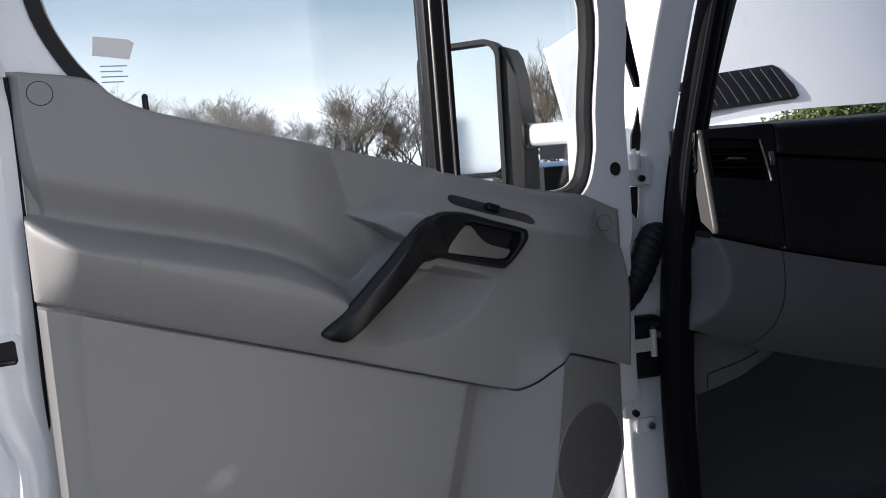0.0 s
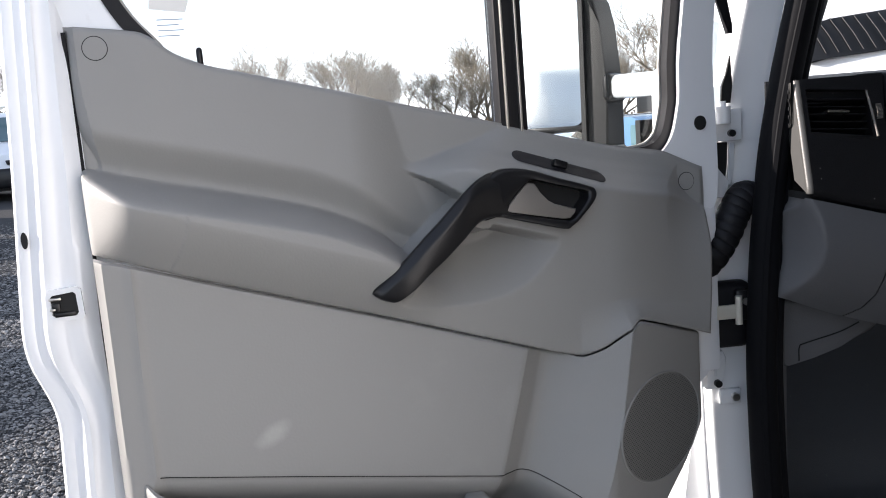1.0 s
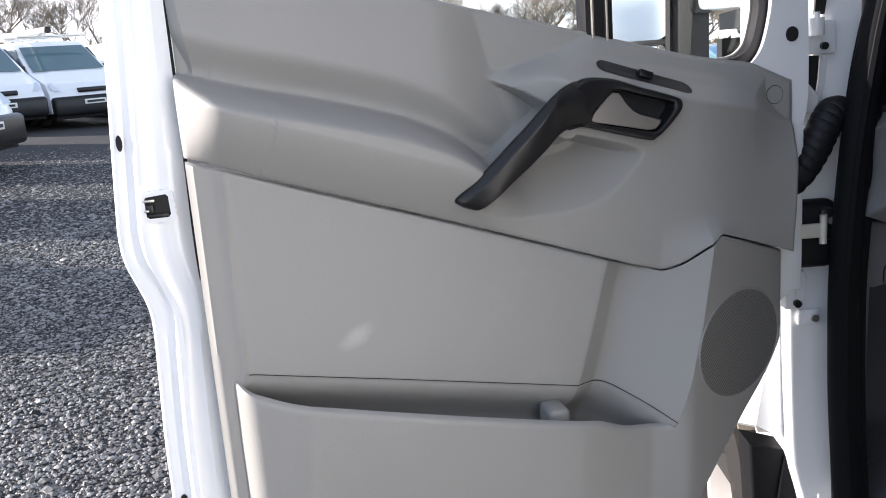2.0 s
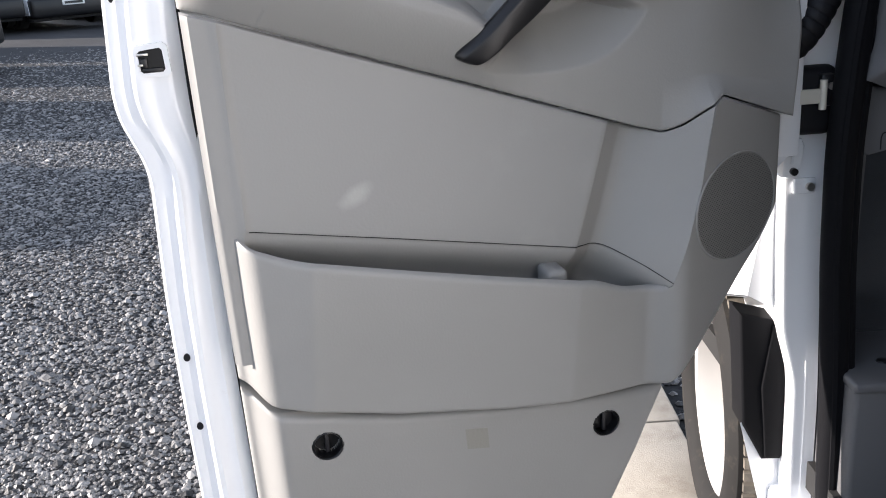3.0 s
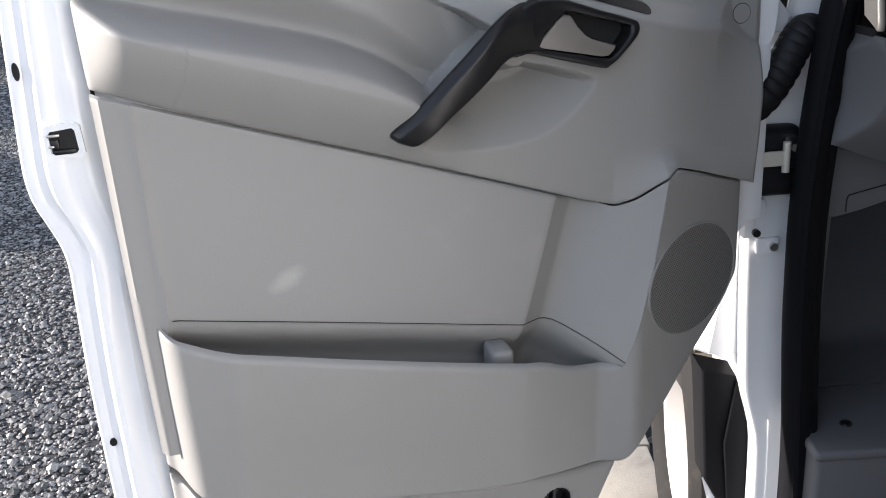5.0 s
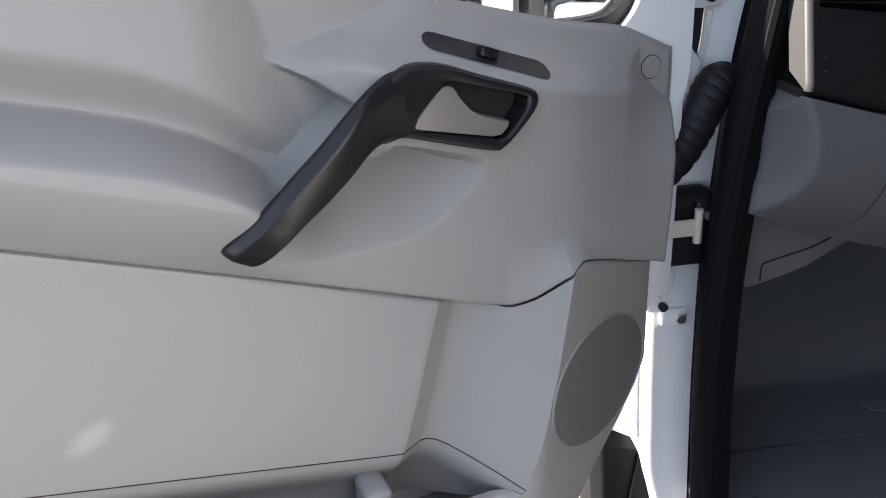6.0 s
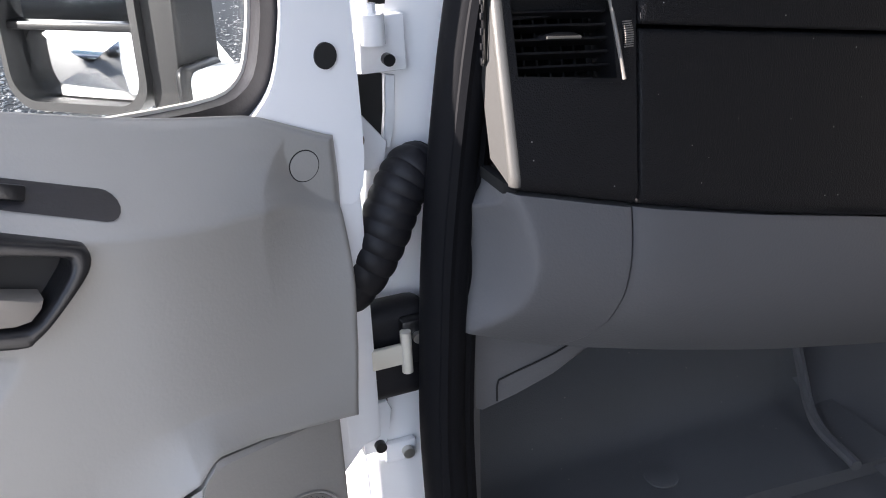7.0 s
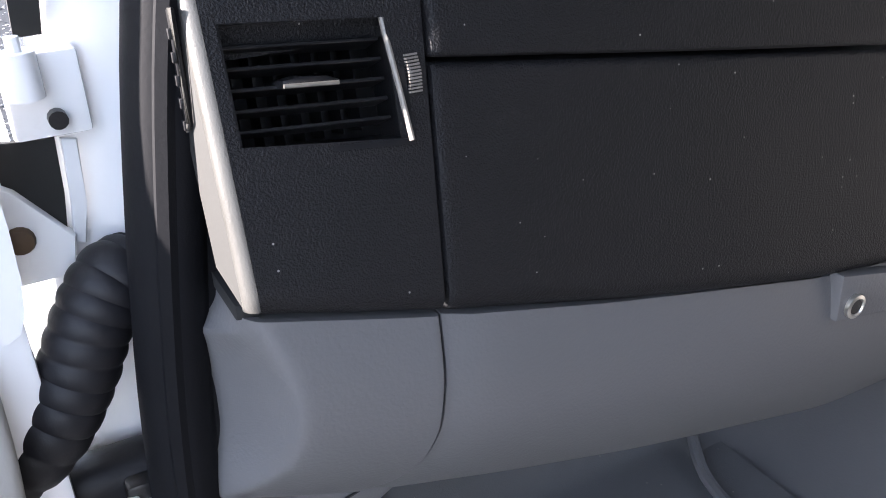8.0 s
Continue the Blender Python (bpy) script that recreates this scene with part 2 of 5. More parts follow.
def boxed(name, x0, x1, y0, y1, z0, z1, mat, parent=None, bevel=0.004, label="", seg=2):
    return part(name, box(bmesh.new(), x0, x1, y0, y1, z0, z1, bevel, seg), mat, parent, label)


def sheet(bm, fn, ns, nt, back=None):
    """A surface fn(s, t) with s, t in 0..1; back(s, t) closes it into a shell."""
    def grid(g):
        return [[bm.verts.new(g(i / ns, j / nt)) for j in range(nt + 1)] for i in range(ns + 1)]
    a = grid(fn)
    for i in range(ns):
        for j in range(nt):
            bm.faces.new((a[i][j], a[i + 1][j], a[i + 1][j + 1], a[i][j + 1]))
    if back:
        edge = [(i, 0) for i in range(ns)] + [(ns, j) for j in range(nt)] + [(i, nt) for i in range(ns, 0, -1)] + [(0, j) for j in range(nt, 0, -1)]
        rim = [bm.verts.new(back(i / ns, j / nt)) for i, j in edge]
        for k in range(len(edge)):
            k2 = (k + 1) % len(edge)
            p, q = edge[k], edge[k2]
            bm.faces.new((a[p[0]][p[1]], a[q[0]][q[1]], rim[k2], rim[k]))
    return bm


def prism(bm, outline, w0, w1, to, bevel=0.0, seg=2):
    """A polygon of (a, b) between depths w0 and w1; to(a, b, w) places it."""
    lo = [bm.verts.new(to(a, b, w0)) for a, b in outline]
    hi = [bm.verts.new(to(a, b, w1)) for a, b in outline]
    n = len(outline)
    bm.faces.new(lo[::-1])
    f1 = bm.faces.new(hi)
    sides = [bm.faces.new((lo[k], lo[(k + 1) % n], hi[(k + 1) % n], hi[k])) for k in range(n)]
    if bevel:
        es = list(set(f1.edges))
        bmesh.ops.bevel(bm, geom=es, offset=bevel, segments=seg, profile=0.5, affect="EDGES")
    return bm


def ring(bm, outer, inner, w0, w1, to):
    """The band between two outlines with the same number of points, between two depths."""
    n = len(outer)
    v = [[bm.verts.new(to(a, b, w)) for a, b in o] for o in (outer, inner) for w in (w0, w1)]
    o0, o1, i0, i1 = v
    for k in range(n):
        j = (k + 1) % n
        for q in ((o1[k], o1[j], i1[j], i1[k]), (o0[j], o0[k], i0[k], i0[j]), (o0[k], o0[j], o1[j], o1[k]), (i0[j], i0[k], i1[k], i1[j])):
            bm.faces.new(q)
    return bm


def spline(pts, n):
    """Catmull-Rom through the points, n steps a span."""
    p = [Vector(q) for q in pts]
    p = [2 * p[0] - p[1]] + p + [2 * p[-1] - p[-2]]
    out = []
    for k in range(1, len(p) - 2):
        for i in range(n):
            t = i / n
            out.append(0.5 * (2 * p[k] + (p[k + 1] - p[k - 1]) * t + (2 * p[k - 1] - 5 * p[k] + 4 * p[k + 1] - p[k + 2]) * t * t + (3 * p[k] - p[k - 1] - 3 * p[k + 1] + p[k + 2]) * t ** 3))
    out.append(p[-2])
    return out


def tube(bm, pts, radius, sides=10, squash=1.0, up=(0, 0, 1), caps=True, power=1.0):
    """A tube along points; radius is a number or a function of 0..1; squash flattens it across up."""
    p = [Vector(q) for q in pts]
    n = len(p)
    rings = []
    for i, c in enumerate(p):
        d = (p[min(i + 1, n - 1)] - p[max(i - 1, 0)]).normalized()
        a = d.cross(Vector(up))
        a = a.normalized() if a.length > 1e-4 else d.orthogonal().normalized()
        b = a.cross(d).normalized()
        r = radius(i / (n - 1)) if callable(radius) else radius
        ring_pts = []
        for k in range(sides):
            ca, sa = math.cos(2 * math.pi * k / sides), math.sin(2 * math.pi * k / sides)
            ca, sa = math.copysign(abs(ca) ** power, ca), math.copysign(abs(sa) ** power, sa)
            ring_pts.append(bm.verts.new(c + a * r * ca + b * r * squash * sa))
        rings.append(ring_pts)
    for i in range(n - 1):
        for k in range(sides):
            j = (k + 1) % sides
            bm.faces.new((rings[i][k], rings[i][j], rings[i + 1][j], rings[i + 1][k]))
    if caps:
        bm.faces.new(rings[0][::-1])
        bm.faces.new(rings[-1])
    return bm


def lathe(bm, profile, sides, to):
    """Turns a profile of (radius, along) round an axis; to(x, y, along) places it."""
    rings = [[bm.verts.new(to(r * math.cos(2 * math.pi * k / sides), r * math.sin(2 * math.pi * k / sides), h)) for k in range(sides)] for r, h in profile]
    for i in range(len(profile) - 1):
        for k in range(sides):
            j = (k + 1) % sides
            bm.faces.new((rings[i][k], rings[i][j], rings[i + 1][j], rings[i + 1][k]))
    return bm


def curve(table):
    xs, ys = [q[0] for q in table], [q[1] for q in table]
    return lambda x: float(np.interp(x, xs, ys))


def smooth_curve(table, radius=0.02):
    f = curve(table)
    return lambda x: sum(f(x + radius * k / 3) for k in (-3, -2, -1, 0, 1, 2, 3)) / 7


def step(a, b, x):
    t = min(1.0, max(0.0, (x - a) / (b - a)))
    return t * t * (3 - 2 * t)


def closed(pts, n=4):
    """A smooth closed outline through the points."""
    m, out = len(pts), []
    for k in range(m):
        p0, p1, p2, p3 = (Vector(pts[(k + j - 1) % m]) for j in range(4))
        for i in range(n):
            t = i / n
            out.append(0.5 * (2 * p1 + (p2 - p0) * t + (2 * p0 - 5 * p1 + 4 * p2 - p3) * t * t + (3 * p1 - p0 - 3 * p2 + p3) * t ** 3))
    return out


def disc_outline(a, b, ra, rb, n=24, tilt=0.0):
    c, s = math.cos(tilt), math.sin(tilt)
    return [(a + ra * math.cos(q) * c - rb * math.sin(q) * s, b + ra * math.cos(q) * s + rb * math.sin(q) * c) for q in (2 * math.pi * k / n for k in range(n))]


# ---- the open door: u runs from the hinge to the latch, w towards the cab, z up ----
def at(u, z, w):
    return (-u, -w, z)


BELT = smooth_curve([(0.04, 1.433), (0.058, 1.441), (0.116, 1.468), (0.135, 1.471), (0.183, 1.479), (0.226, 1.488), (0.316, 1.512), (0.402, 1.536), (0.486, 1.558), (0.566, 1.579), (0.719, 1.619), (0.80, 1.640), (0.839, 1.658), (0.868, 1.685), (0.90, 1.690), (0.97, 1.698)], 0.012)
SEAM = smooth_curve([(0.05, 1.163), (0.094, 1.180), (0.222, 1.227), (0.249, 1.211), (0.28, 1.190), (0.308, 1.179), (0.355, 1.193), (0.603, 1.282), (0.824, 1.359), (0.926, 1.396), (0.97, 1.409)], 0.006)
CREASE = smooth_curve([(0.45, 1.30), (0.52, 1.335), (0.56, 1.368), (0.605, 1.404), (0.671, 1.434), (0.743, 1.455), (0.813, 1.474), (0.88, 1.490), (0.933, 1.506), (0.97, 1.520)], 0.02)
RIMZ = smooth_curve([(0.30, 0.955), (0.345, 0.955), (0.393, 0.963), (0.438, 0.984), (0.722, 1.044), (0.873, 1.078), (0.923, 1.097), (0.951, 1.122), (0.97, 1.13)], 0.012)
BACKZ = smooth_curve([(0.28, 0.935), (0.303, 0.950), (0.349, 0.985), (0.395, 1.012), (0.45, 1.021), (0.713, 1.074), (0.919, 1.114), (0.97, 1.12)], 0.01)
BINLOW = smooth_curve([(0.05, 1.10), (0.074, 1.045), (0.082, 1.020), (0.125, 0.966), (0.172, 0.925), (0.25, 0.846), (0.312, 0.787), (0.34, 0.785), (0.385, 0.787), (0.570, 0.801), (0.742, 0.822), (0.918, 0.858), (0.97, 0.89)], 0.008)

SCOOP_LOW = smooth_curve([(0.25, 1.60), (0.318, 1.40), (0.328, 1.375), (0.338, 1.350), (0.357, 1.328), (0.386, 1.304), (0.42, 1.290), (0.46, 1.284), (0.52, 1.284), (0.565, 1.290), (0.62, 1.32)], 0.008)
LEVER_LOW = curve([(0.288, 1.410), (0.296, 1.398), (0.316, 1.381), (0.33, 1.379), (0.42, 1.403), (0.435, 1.408)])
LEVER_HOLE = curve([(0.288, 1.426), (0.31, 1.434), (0.40, 1.458), (0.435, 1.43)])


def scoop(u, z):
    """How deep in the hollow under the pull handle: 0 outside, 1 inside."""
    top = 1.394 - 0.30 * (0.434 - u) if u < 0.434 else 1.394 - 0.80 * (u - 0.434) + 0.028 * step(0.436, 0.475, u)
    q = (z - SCOOP_LOW(u)) * (0.72 + 0.23 * step(0.34, 0.46, u))
    q = 0.5 * (q + math.sqrt(q * q + 0.0015 ** 2))
    return min(1.0, q / 0.072) * step(0.0, 0.014, top - z)


COVE = smooth_curve([(-0.05, 0.05), (0.0, 0.05), (0.03, 0.22), (0.05, 0.44), (0.068, 0.76), (0.080, 1.0), (0.4, 1.0)], 0.004)
BOSS_EDGE = curve([(0.40, 1.392), (0.463, 1.428), (0.499, 1.454), (0.537, 1.474), (0.62, 1.500)])


TURN = smooth_curve([(0.04, 1.215), (0.222, 1.258), (0.31, 1.258), (0.36, 1.266), (0.45, 1.302), (0.603, 1.365), (0.97, 1.49)], 0.02)
FOOT = smooth_curve([(0.04, 0.040), (0.079, 0.050), (0.233, 0.095), (0.305, 0.076), (0.391, 0.074), (0.60, 0.073), (0.90, 0.072), (0.97, 0.050)], 0.02)


def upper_w(u, z):
    zt, zs = BELT(u), SEAM(u)
    v = (z - zs) / (zt - zs)
    left = step(0.44, 0.58, u)
    d = CREASE(u) - z
    # field beside the latch: hollow above the crease, ledge and belly below it
    a = 0.020 + 0.030 * (1 - v)
    a -= left * 0.026 * step(-0.060, -0.006, d) * (1 - step(-0.006, 0.012, d))
    a += left * 0.072 * step(-0.004, 0.030, d)
    # it sinks in beside the grip, under the edge of the boss
    a -= 0.032 * (1 - step(0.49, 0.62, u)) * (1 - step(0.0, 0.05, d))
    # front field: a cove under the belt, then a plain face that thins out towards the hinges
    k = step(0.05, 0.26, u)
    b = ((1 - k) * max(0.026, 0.026 + 0.09 * (1.40 - z)) + k * 0.081) * COVE((zt - z) * (1.14 - 0.14 * step(0.26, 0.38, u)))
    # triangular flat below the front corner of the window, turned back towards the hinges
    ue = float(np.interp(z, (1.385, 1.411, 1.452, 1.47), (0.140, 0.128, 0.082, 0.068)))
    b -= 0.25 * max(0.0, ue - u) * step(1.29, 1.40, z)
    # boss round the pull handle and the switch
    mz = 1 - step(1.482, 1.526, z + 0.30 * (u - 0.43))
    mz += (1 - mz) * (1 - step(0.36, 0.46, u))
    over = step(-0.004, 0.004, z - BOSS_EDGE(u))
    under = step(-0.012, 0.012, 1.32 + 0.77 * (0.60 - u) - z)
    below = (1 - under) * (1 - step(0.42, 0.475, u)) + under * (1 - step(0.47, 0.60, u))
    m = mz * (over * (1 - step(0.44, 0.56, u)) + (1 - over) * below)
    w = a * (1 - m) + b * m
    # turned under towards the seam
    on = TURN(u)
    k = max(0.0, (on - z) / (on - zs))
    foot = max(FOOT(u), insert_w(u, zs) + 0.002) if u < 0.40 else FOOT(u)
    w += (foot - w) * k ** 1.25
    # towards the latch the panel turns back in a soft round
    flat = 0.050 + 1.35 * (0.966 - u)
    gap = flat - w
    if gap < 0.10 and d > -0.03:
        turned = step(-0.03, 0.0, d)
        w = 0.5 * (w + flat - math.sqrt(gap * gap + 0.022 ** 2)) * turned + w * (1 - turned)
    # narrow bevel up the latch edge
    bev = 0.013 + 0.012 * step(1.64, 1.50, z)
    low = max(0.0, u - (0.966 - bev)) * (1 - step(-0.016, 0.010, d))
    if low > 0.0:
        w = max(0.005, w - 1.6 * low)
    w -= 0.062 * scoop(u, z)
    if 0.287 < u < 0.435:
        w -= 0.035 * step(0.0, 0.004, LEVER_HOLE(u) - z) * step(0.0, 0.003, z - LEVER_LOW(u)) * step(0.288, 0.291, u)
    return max(w, 0.004)


def upper_trim():
    bm = bmesh.new()
    ns, nt = 420, 190
    U0, U1 = 0.058, 0.966

    def edges(s, t):
        z0 = SEAM(U0 + (U1 - U0) * s) + 0.0015
        # leading edge bows forward in the middle
        u0 = U0 + 0.006 * (1 - step(1.17, 1.25, z0 + (BELT(U0) - z0) * t)) - 0.004 * math.sin(math.pi * t) - 0.014 * step(1.22, 1.42, z0 + (BELT(U0) - z0) * t)
        u = u0 + (U1 - u0) * s
        z0, z1 = SEAM(u) + 0.0015, BELT(u)
        return u, z0 + (z1 - z0) * t, min(u - u0, U1 - u, (z1 - z0) * min(t + 0.010, 1 - t))

    def fn(s, t):
        u, z, d = edges(s, t)
        w = upper_w(u, z)
        r = 0.009
        if d < r:
            w -= r - math.sqrt(max(0.0, r * r - (r - d) ** 2))
        return at(u, z, max(w, 0.001))

    def denser(s):
        # crowd the rows towards the rims
        return s + 0.055 * math.sin(2 * math.pi * s) * -1.0

    return sheet(bm, lambda s, t: fn(denser(s), denser(t)), ns, nt, lambda s, t: at(*edges(denser(s), denser(t))[:2], 0.0))


CHANNEL = smooth_curve([(-0.2, 0.0), (0.0, 0.0), (0.21, -0.022), (0.33, -0.022), (0.70, -0.006), (1.0, 0.0), (1.2, 0.0)], 0.02)


def ridge_u(z):
    return float(np.interp(-z, (-1.45, -1.235, -1.098, -0.953, -0.80), (0.20, 0.236, 0.268, 0.317, 0.345)))


def insert_edge(z):
    return 0.388 + (1.213 - z) * 0.297


def insert_w(u, z):
    """A flat field, a channel beside it, then a sweep out to the speaker ridge."""
    w = 0.064 + 0.010 * step(1.35, 1.05, z)
    ur, ub = ridge_u(z), insert_edge(z)
    if u < ur:
        return front_w(u, min(z, 1.22)) - 0.0012
    q = min(1.0, max(0.0, (ub - u) / (ub - ur)))
    wr = front_w(ur - 0.002, min(z, 1.22))
    w += (wr - w) * max(0.0, (q - 0.28) / 0.72) ** 1.2 + CHANNEL(q)
    # the leatherette stands 2 mm proud of the column beside it
    w += 0.003 * step(-0.0015, 0.0015, u - ub)
    # the strip beside the latch edge
    w += 0.0035 * step(0.914, 0.922, u) * (1 - step(0.922, 0.932, u)) - 0.010 * step(0.953, 0.964, u)
    return w


def insert_panel(which):
    bm = bmesh.new()

    def span(z):
        return (insert_edge(z), 0.964) if which == 0 else (ridge_u(z) - 0.006, insert_edge(z))

    def uz(s, t):
        z = 0.92 + 0.40 * t
        for _ in range(4):
            lo, hi = span(z)
            u = lo + (hi - lo) * s
            z = 0.92 + (SEAM(u) - 0.0015 - 0.92) * t
        return u, z

    def fn(s, t):
        u, z = uz(s, t)
        top = SEAM(u) - 0.0015
        w = insert_w(u, z)
        d = BACKZ(u) - z
        if u < 0.925:
            w -= 0.002 * step(0.0, 0.003, d)
            w -= 0.035 * step(0.004, 0.07, d)
        dd = top - z
        if dd < 0.006 and u > 0.33:
            w -= 0.006 - math.sqrt(max(0.0, 0.006 ** 2 - (0.006 - dd) ** 2))
        return at(u, min(z, top), w)

    return sheet(bm, fn, 130 if which == 0 else 50, 150)


def front_w(u, z):
    # speaker cheek, then the front of the bin
    cheek = 0.033 + 0.48 * (u - 0.082)
    uc = 0.467 + 0.10 * (0.972 - z)
    bin_front = 0.143 - 0.20 * max(0.0, uc - u) - 0.016 * step(0.50, 0.90, u)
    f = step(0.285, 0.355, u)
    w = cheek * (1 - f) + bin_front * f
    q = u - 0.1 * (1.0 - z) - 0.850
    w -= 0.27 * max(0.0, q)
    e = step(0.905, 0.957, u)
    w -= 0.045 * e * e
    # the bin leans back towards its foot
    w -= 0.10 * max(0.0, 1.02 - z) * 0.35
    return w


def bin_front():
    bm = bmesh.new()
    U0, U1 = 0.077, 0.964

    def top_z(u):
        if u < 0.228:
            return SEAM(u) - 0.0015
        if u < 0.322:
            zr = float(np.interp(u, (0.222, 0.236, 0.268, 0.317), (1.232, 1.225, 1.098, 0.953)))
            return min(SEAM(u) - 0.0015, zr)
        return RIMZ(u)

    def uz(s, t):
        u = U0 + (U1 - U0) * s
        z0, z1 = BINLOW(u), top_z(u)
        return u, z0 + (z1 - z0) * t, min(u - U0, U1 - u, (z1 - z0) * t), z1 - (z0 + (z1 - z0) * t)

    def roll(d, r):
        return r - math.sqrt(max(0.0, r * r - (r - d) ** 2)) if d < r else 0.0

    def fn(s, t):
        u, z, d, dt = uz(s, t)
        w = front_w(u, z) - roll(d, 0.008) - (roll(dt, 0.010) if u > 0.325 else roll(dt, 0.004) if u < 0.226 else 0.0)
        return at(u, z, w)

    def dens(t):
        return t - 0.05 * math.sin(2 * math.pi * t)

    def back(s, t):
        u, z, _, _ = uz(s, t)
        # the rim is 22 mm thick, the rest closes on the door
        return at(u, z - (0.02 if t > 0.9 and u > 0.33 else 0.0), front_w(u, z) - (0.024 if t > 0.9 and u > 0.30 else 0.09))

    return sheet(bm, lambda s, t: fn(s, dens(t)), 230, 60, lambda s, t: back(s, dens(t)))


def foot_panel():
    bm = bmesh.new()

    def uz(s, t):
        zz = 0.50 + 0.28 * t
        u0 = float(np.interp(zz, (0.50, 0.563, 0.661, 0.762, 0.80), (0.43, 0.401, 0.352, 0.310, 0.306)))
        u = u0 + (0.964 - u0) * s
        z1 = BINLOW(u) - 0.012
        z = 0.50 + (z1 - 0.50) * t
        u0 = float(np.interp(z, (0.50, 0.563, 0.661, 0.762, 0.80), (0.43, 0.401, 0.352, 0.310, 0.306)))
        u = u0 + (0.964 - u0) * s
        return u, z, min((u - u0), 0.964 - u, z1 - z)

    def fn(s, t):
        u, z, d = uz(s, t)
        w = 0.105 - 0.012 * step(0.45, 0.32, u) - 0.05 * step(0.90, 0.957, u) ** 2 - 0.06 * max(0.0, 0.78 - z)
        if d < 0.012:
            w -= 0.012 - math.sqrt(max(0.0, 0.012 ** 2 - (0.012 - max(d, 0)) ** 2))
        # two fixing recesses
        for a, b in ((0.852, 0.784), (0.413, 0.727)):
            q = math.hypot((u - a) / 1.0, (z - b) / 1.0)
            w -= 0.028 * (1 - step(0.0195, 0.0225, q))
        return at(u, z, w)

    def dens(t):
        return t - 0.04 * math.sin(2 * math.pi * t)

    return sheet(bm, lambda s, t: fn(s, dens(t)), 260, 130, lambda s, t: at(*uz(s, dens(t))[:2], 0.01))


def door_flange():
    """The painted latch side of the door, with its beads and the swage."""
    bm = bmesh.new()
    prof = [(0.90, -0.012), (0.952, -0.004), (0.966, 0.006), (0.978, 0.011), (0.986, 0.014), (0.994, 0.0115), (1.004, 0.0115), (1.012, 0.015), (1.020, 0.0135), (1.028, 0.005), (1.036, 0.000), (1.044, 0.002), (1.050, 0.000), (1.054, -0.008), (1.054, -0.045), (1.046, -0.055), (0.90, -0.060)]
    shift = smooth_curve([(0.45, -0.004), (0.85, -0.002), (1.0, -0.004), (1.12, -0.010), (1.19, -0.014), (1.215, -0.010), (1.25, 0.008), (1.285, 0.017), (1.40, 0.008), (1.52, -0.002), (1.71, -0.014), (1.90, -0.028), (2.20, -0.10)], 0.03)
    ns = len(prof) - 1

    def fn(s, t):
        u, w = prof[round(s * ns)]
        z = 0.46 + (2.20 - 0.46) * t
        dent = 0.004 * math.exp(-((z - 1.22) / 0.05) ** 2) if 0.98 < u < 1.03 else 0.0
        f = step(0.93, 1.03, u)
        # the frame narrows above the waist
        up = step(1.62, 1.80, z)
        uu = u + shift(z) * f
        if up and u < 0.97:
            uu += up * 0.03
        return at(uu, z, w - dent)

    sheet(bm, fn, ns, 120)
    return bm


door = thing("cab_door", "white van passenger door standing open with grey trim", "car door", Matrix.Translation((-0.03, -0.06, 0)) @ pose(0, 0, 0, 0, 0, 13.5))
part("upper_trim", upper_trim(), TRIM, door, "dark grey moulded upper door trim")
insert = part("insert_panel", insert_panel(0), INSERT, door, "lighter grey leatherette door insert")
part("speaker_column", insert_panel(1), TRIM, door, "grey moulded column beside the speaker")
part("door_bin", bin_front(), TRIM, door, "grey moulded door pocket and speaker cheek")
foot = part("foot_panel", foot_panel(), TRIM, door, "grey lower door panel with two fixing recesses")
part("latch_flange", door_flange(), WHITE, door, "white painted latch edge with pressed beads")

# back of the painted shell, behind the trim
shell = bmesh.new()
prism(shell, [(0.03, 1.10), (0.085, 1.05), (0.135, 0.985), (0.182, 0.945), (0.26, 0.865), (0.325, 0.79), (0.365, 0.67), (0.415, 0.57), (0.45, 0.50), (0.48, 0.46), (0.93, 0.46), (0.93, 1.66), (0.86, 1.66), (0.80, 1.615), (0.30, 1.475), (0.03, 1.40)], -0.058, -0.004, at)
part("inner_shell", shell, WHITE, door)

# front post with the swept lower corner of the window
win_out = [(0.016, 1.38), (0.016, 1.60), (0.018, 1.86), (0.24, 2.12), (0.42, 2.22), (0.88, 2.23), (0.985, 2.14), (1.00, 1.95), (0.995, 1.80), (0.98, 1.66), (0.86, 1.60), (0.80, 1.58), (0.566, 1.53), (0.316, 1.455), (0.13, 1.40), (0.07, 1.385)]
win_in = [(0.082, 1.530), (0.077, 1.60), (0.072, 1.85), (0.27, 2.07), (0.43, 2.16), (0.87, 2.17), (0.925, 2.10), (0.937, 1.93), (0.928, 1.79), (0.900, 1.715), (0.862, 1.665), (0.80, 1.595), (0.566, 1.527), (0.316, 1.460), (0.160, 1.450), (0.104, 1.474)]
# the quarter light sits deeper in the door
win_deep = [(0.062, 1.526), (0.058, 1.60), (0.056, 1.85)] + win_in[3:-2] + [(0.150, 1.445), (0.086, 1.467)]
fr = ring(bmesh.new(), closed(win_out, 6), closed(win_in, 6), -0.058, -0.002, at)
fr.verts.ensure_lookup_table()
for k, (a, b) in enumerate(closed(win_deep, 6)):
    fr.verts[12 * len(win_in) + k].co = at(a, b, -0.058)
part("window_frame", fr, WHITE, door, "white painted window frame")
loop = []
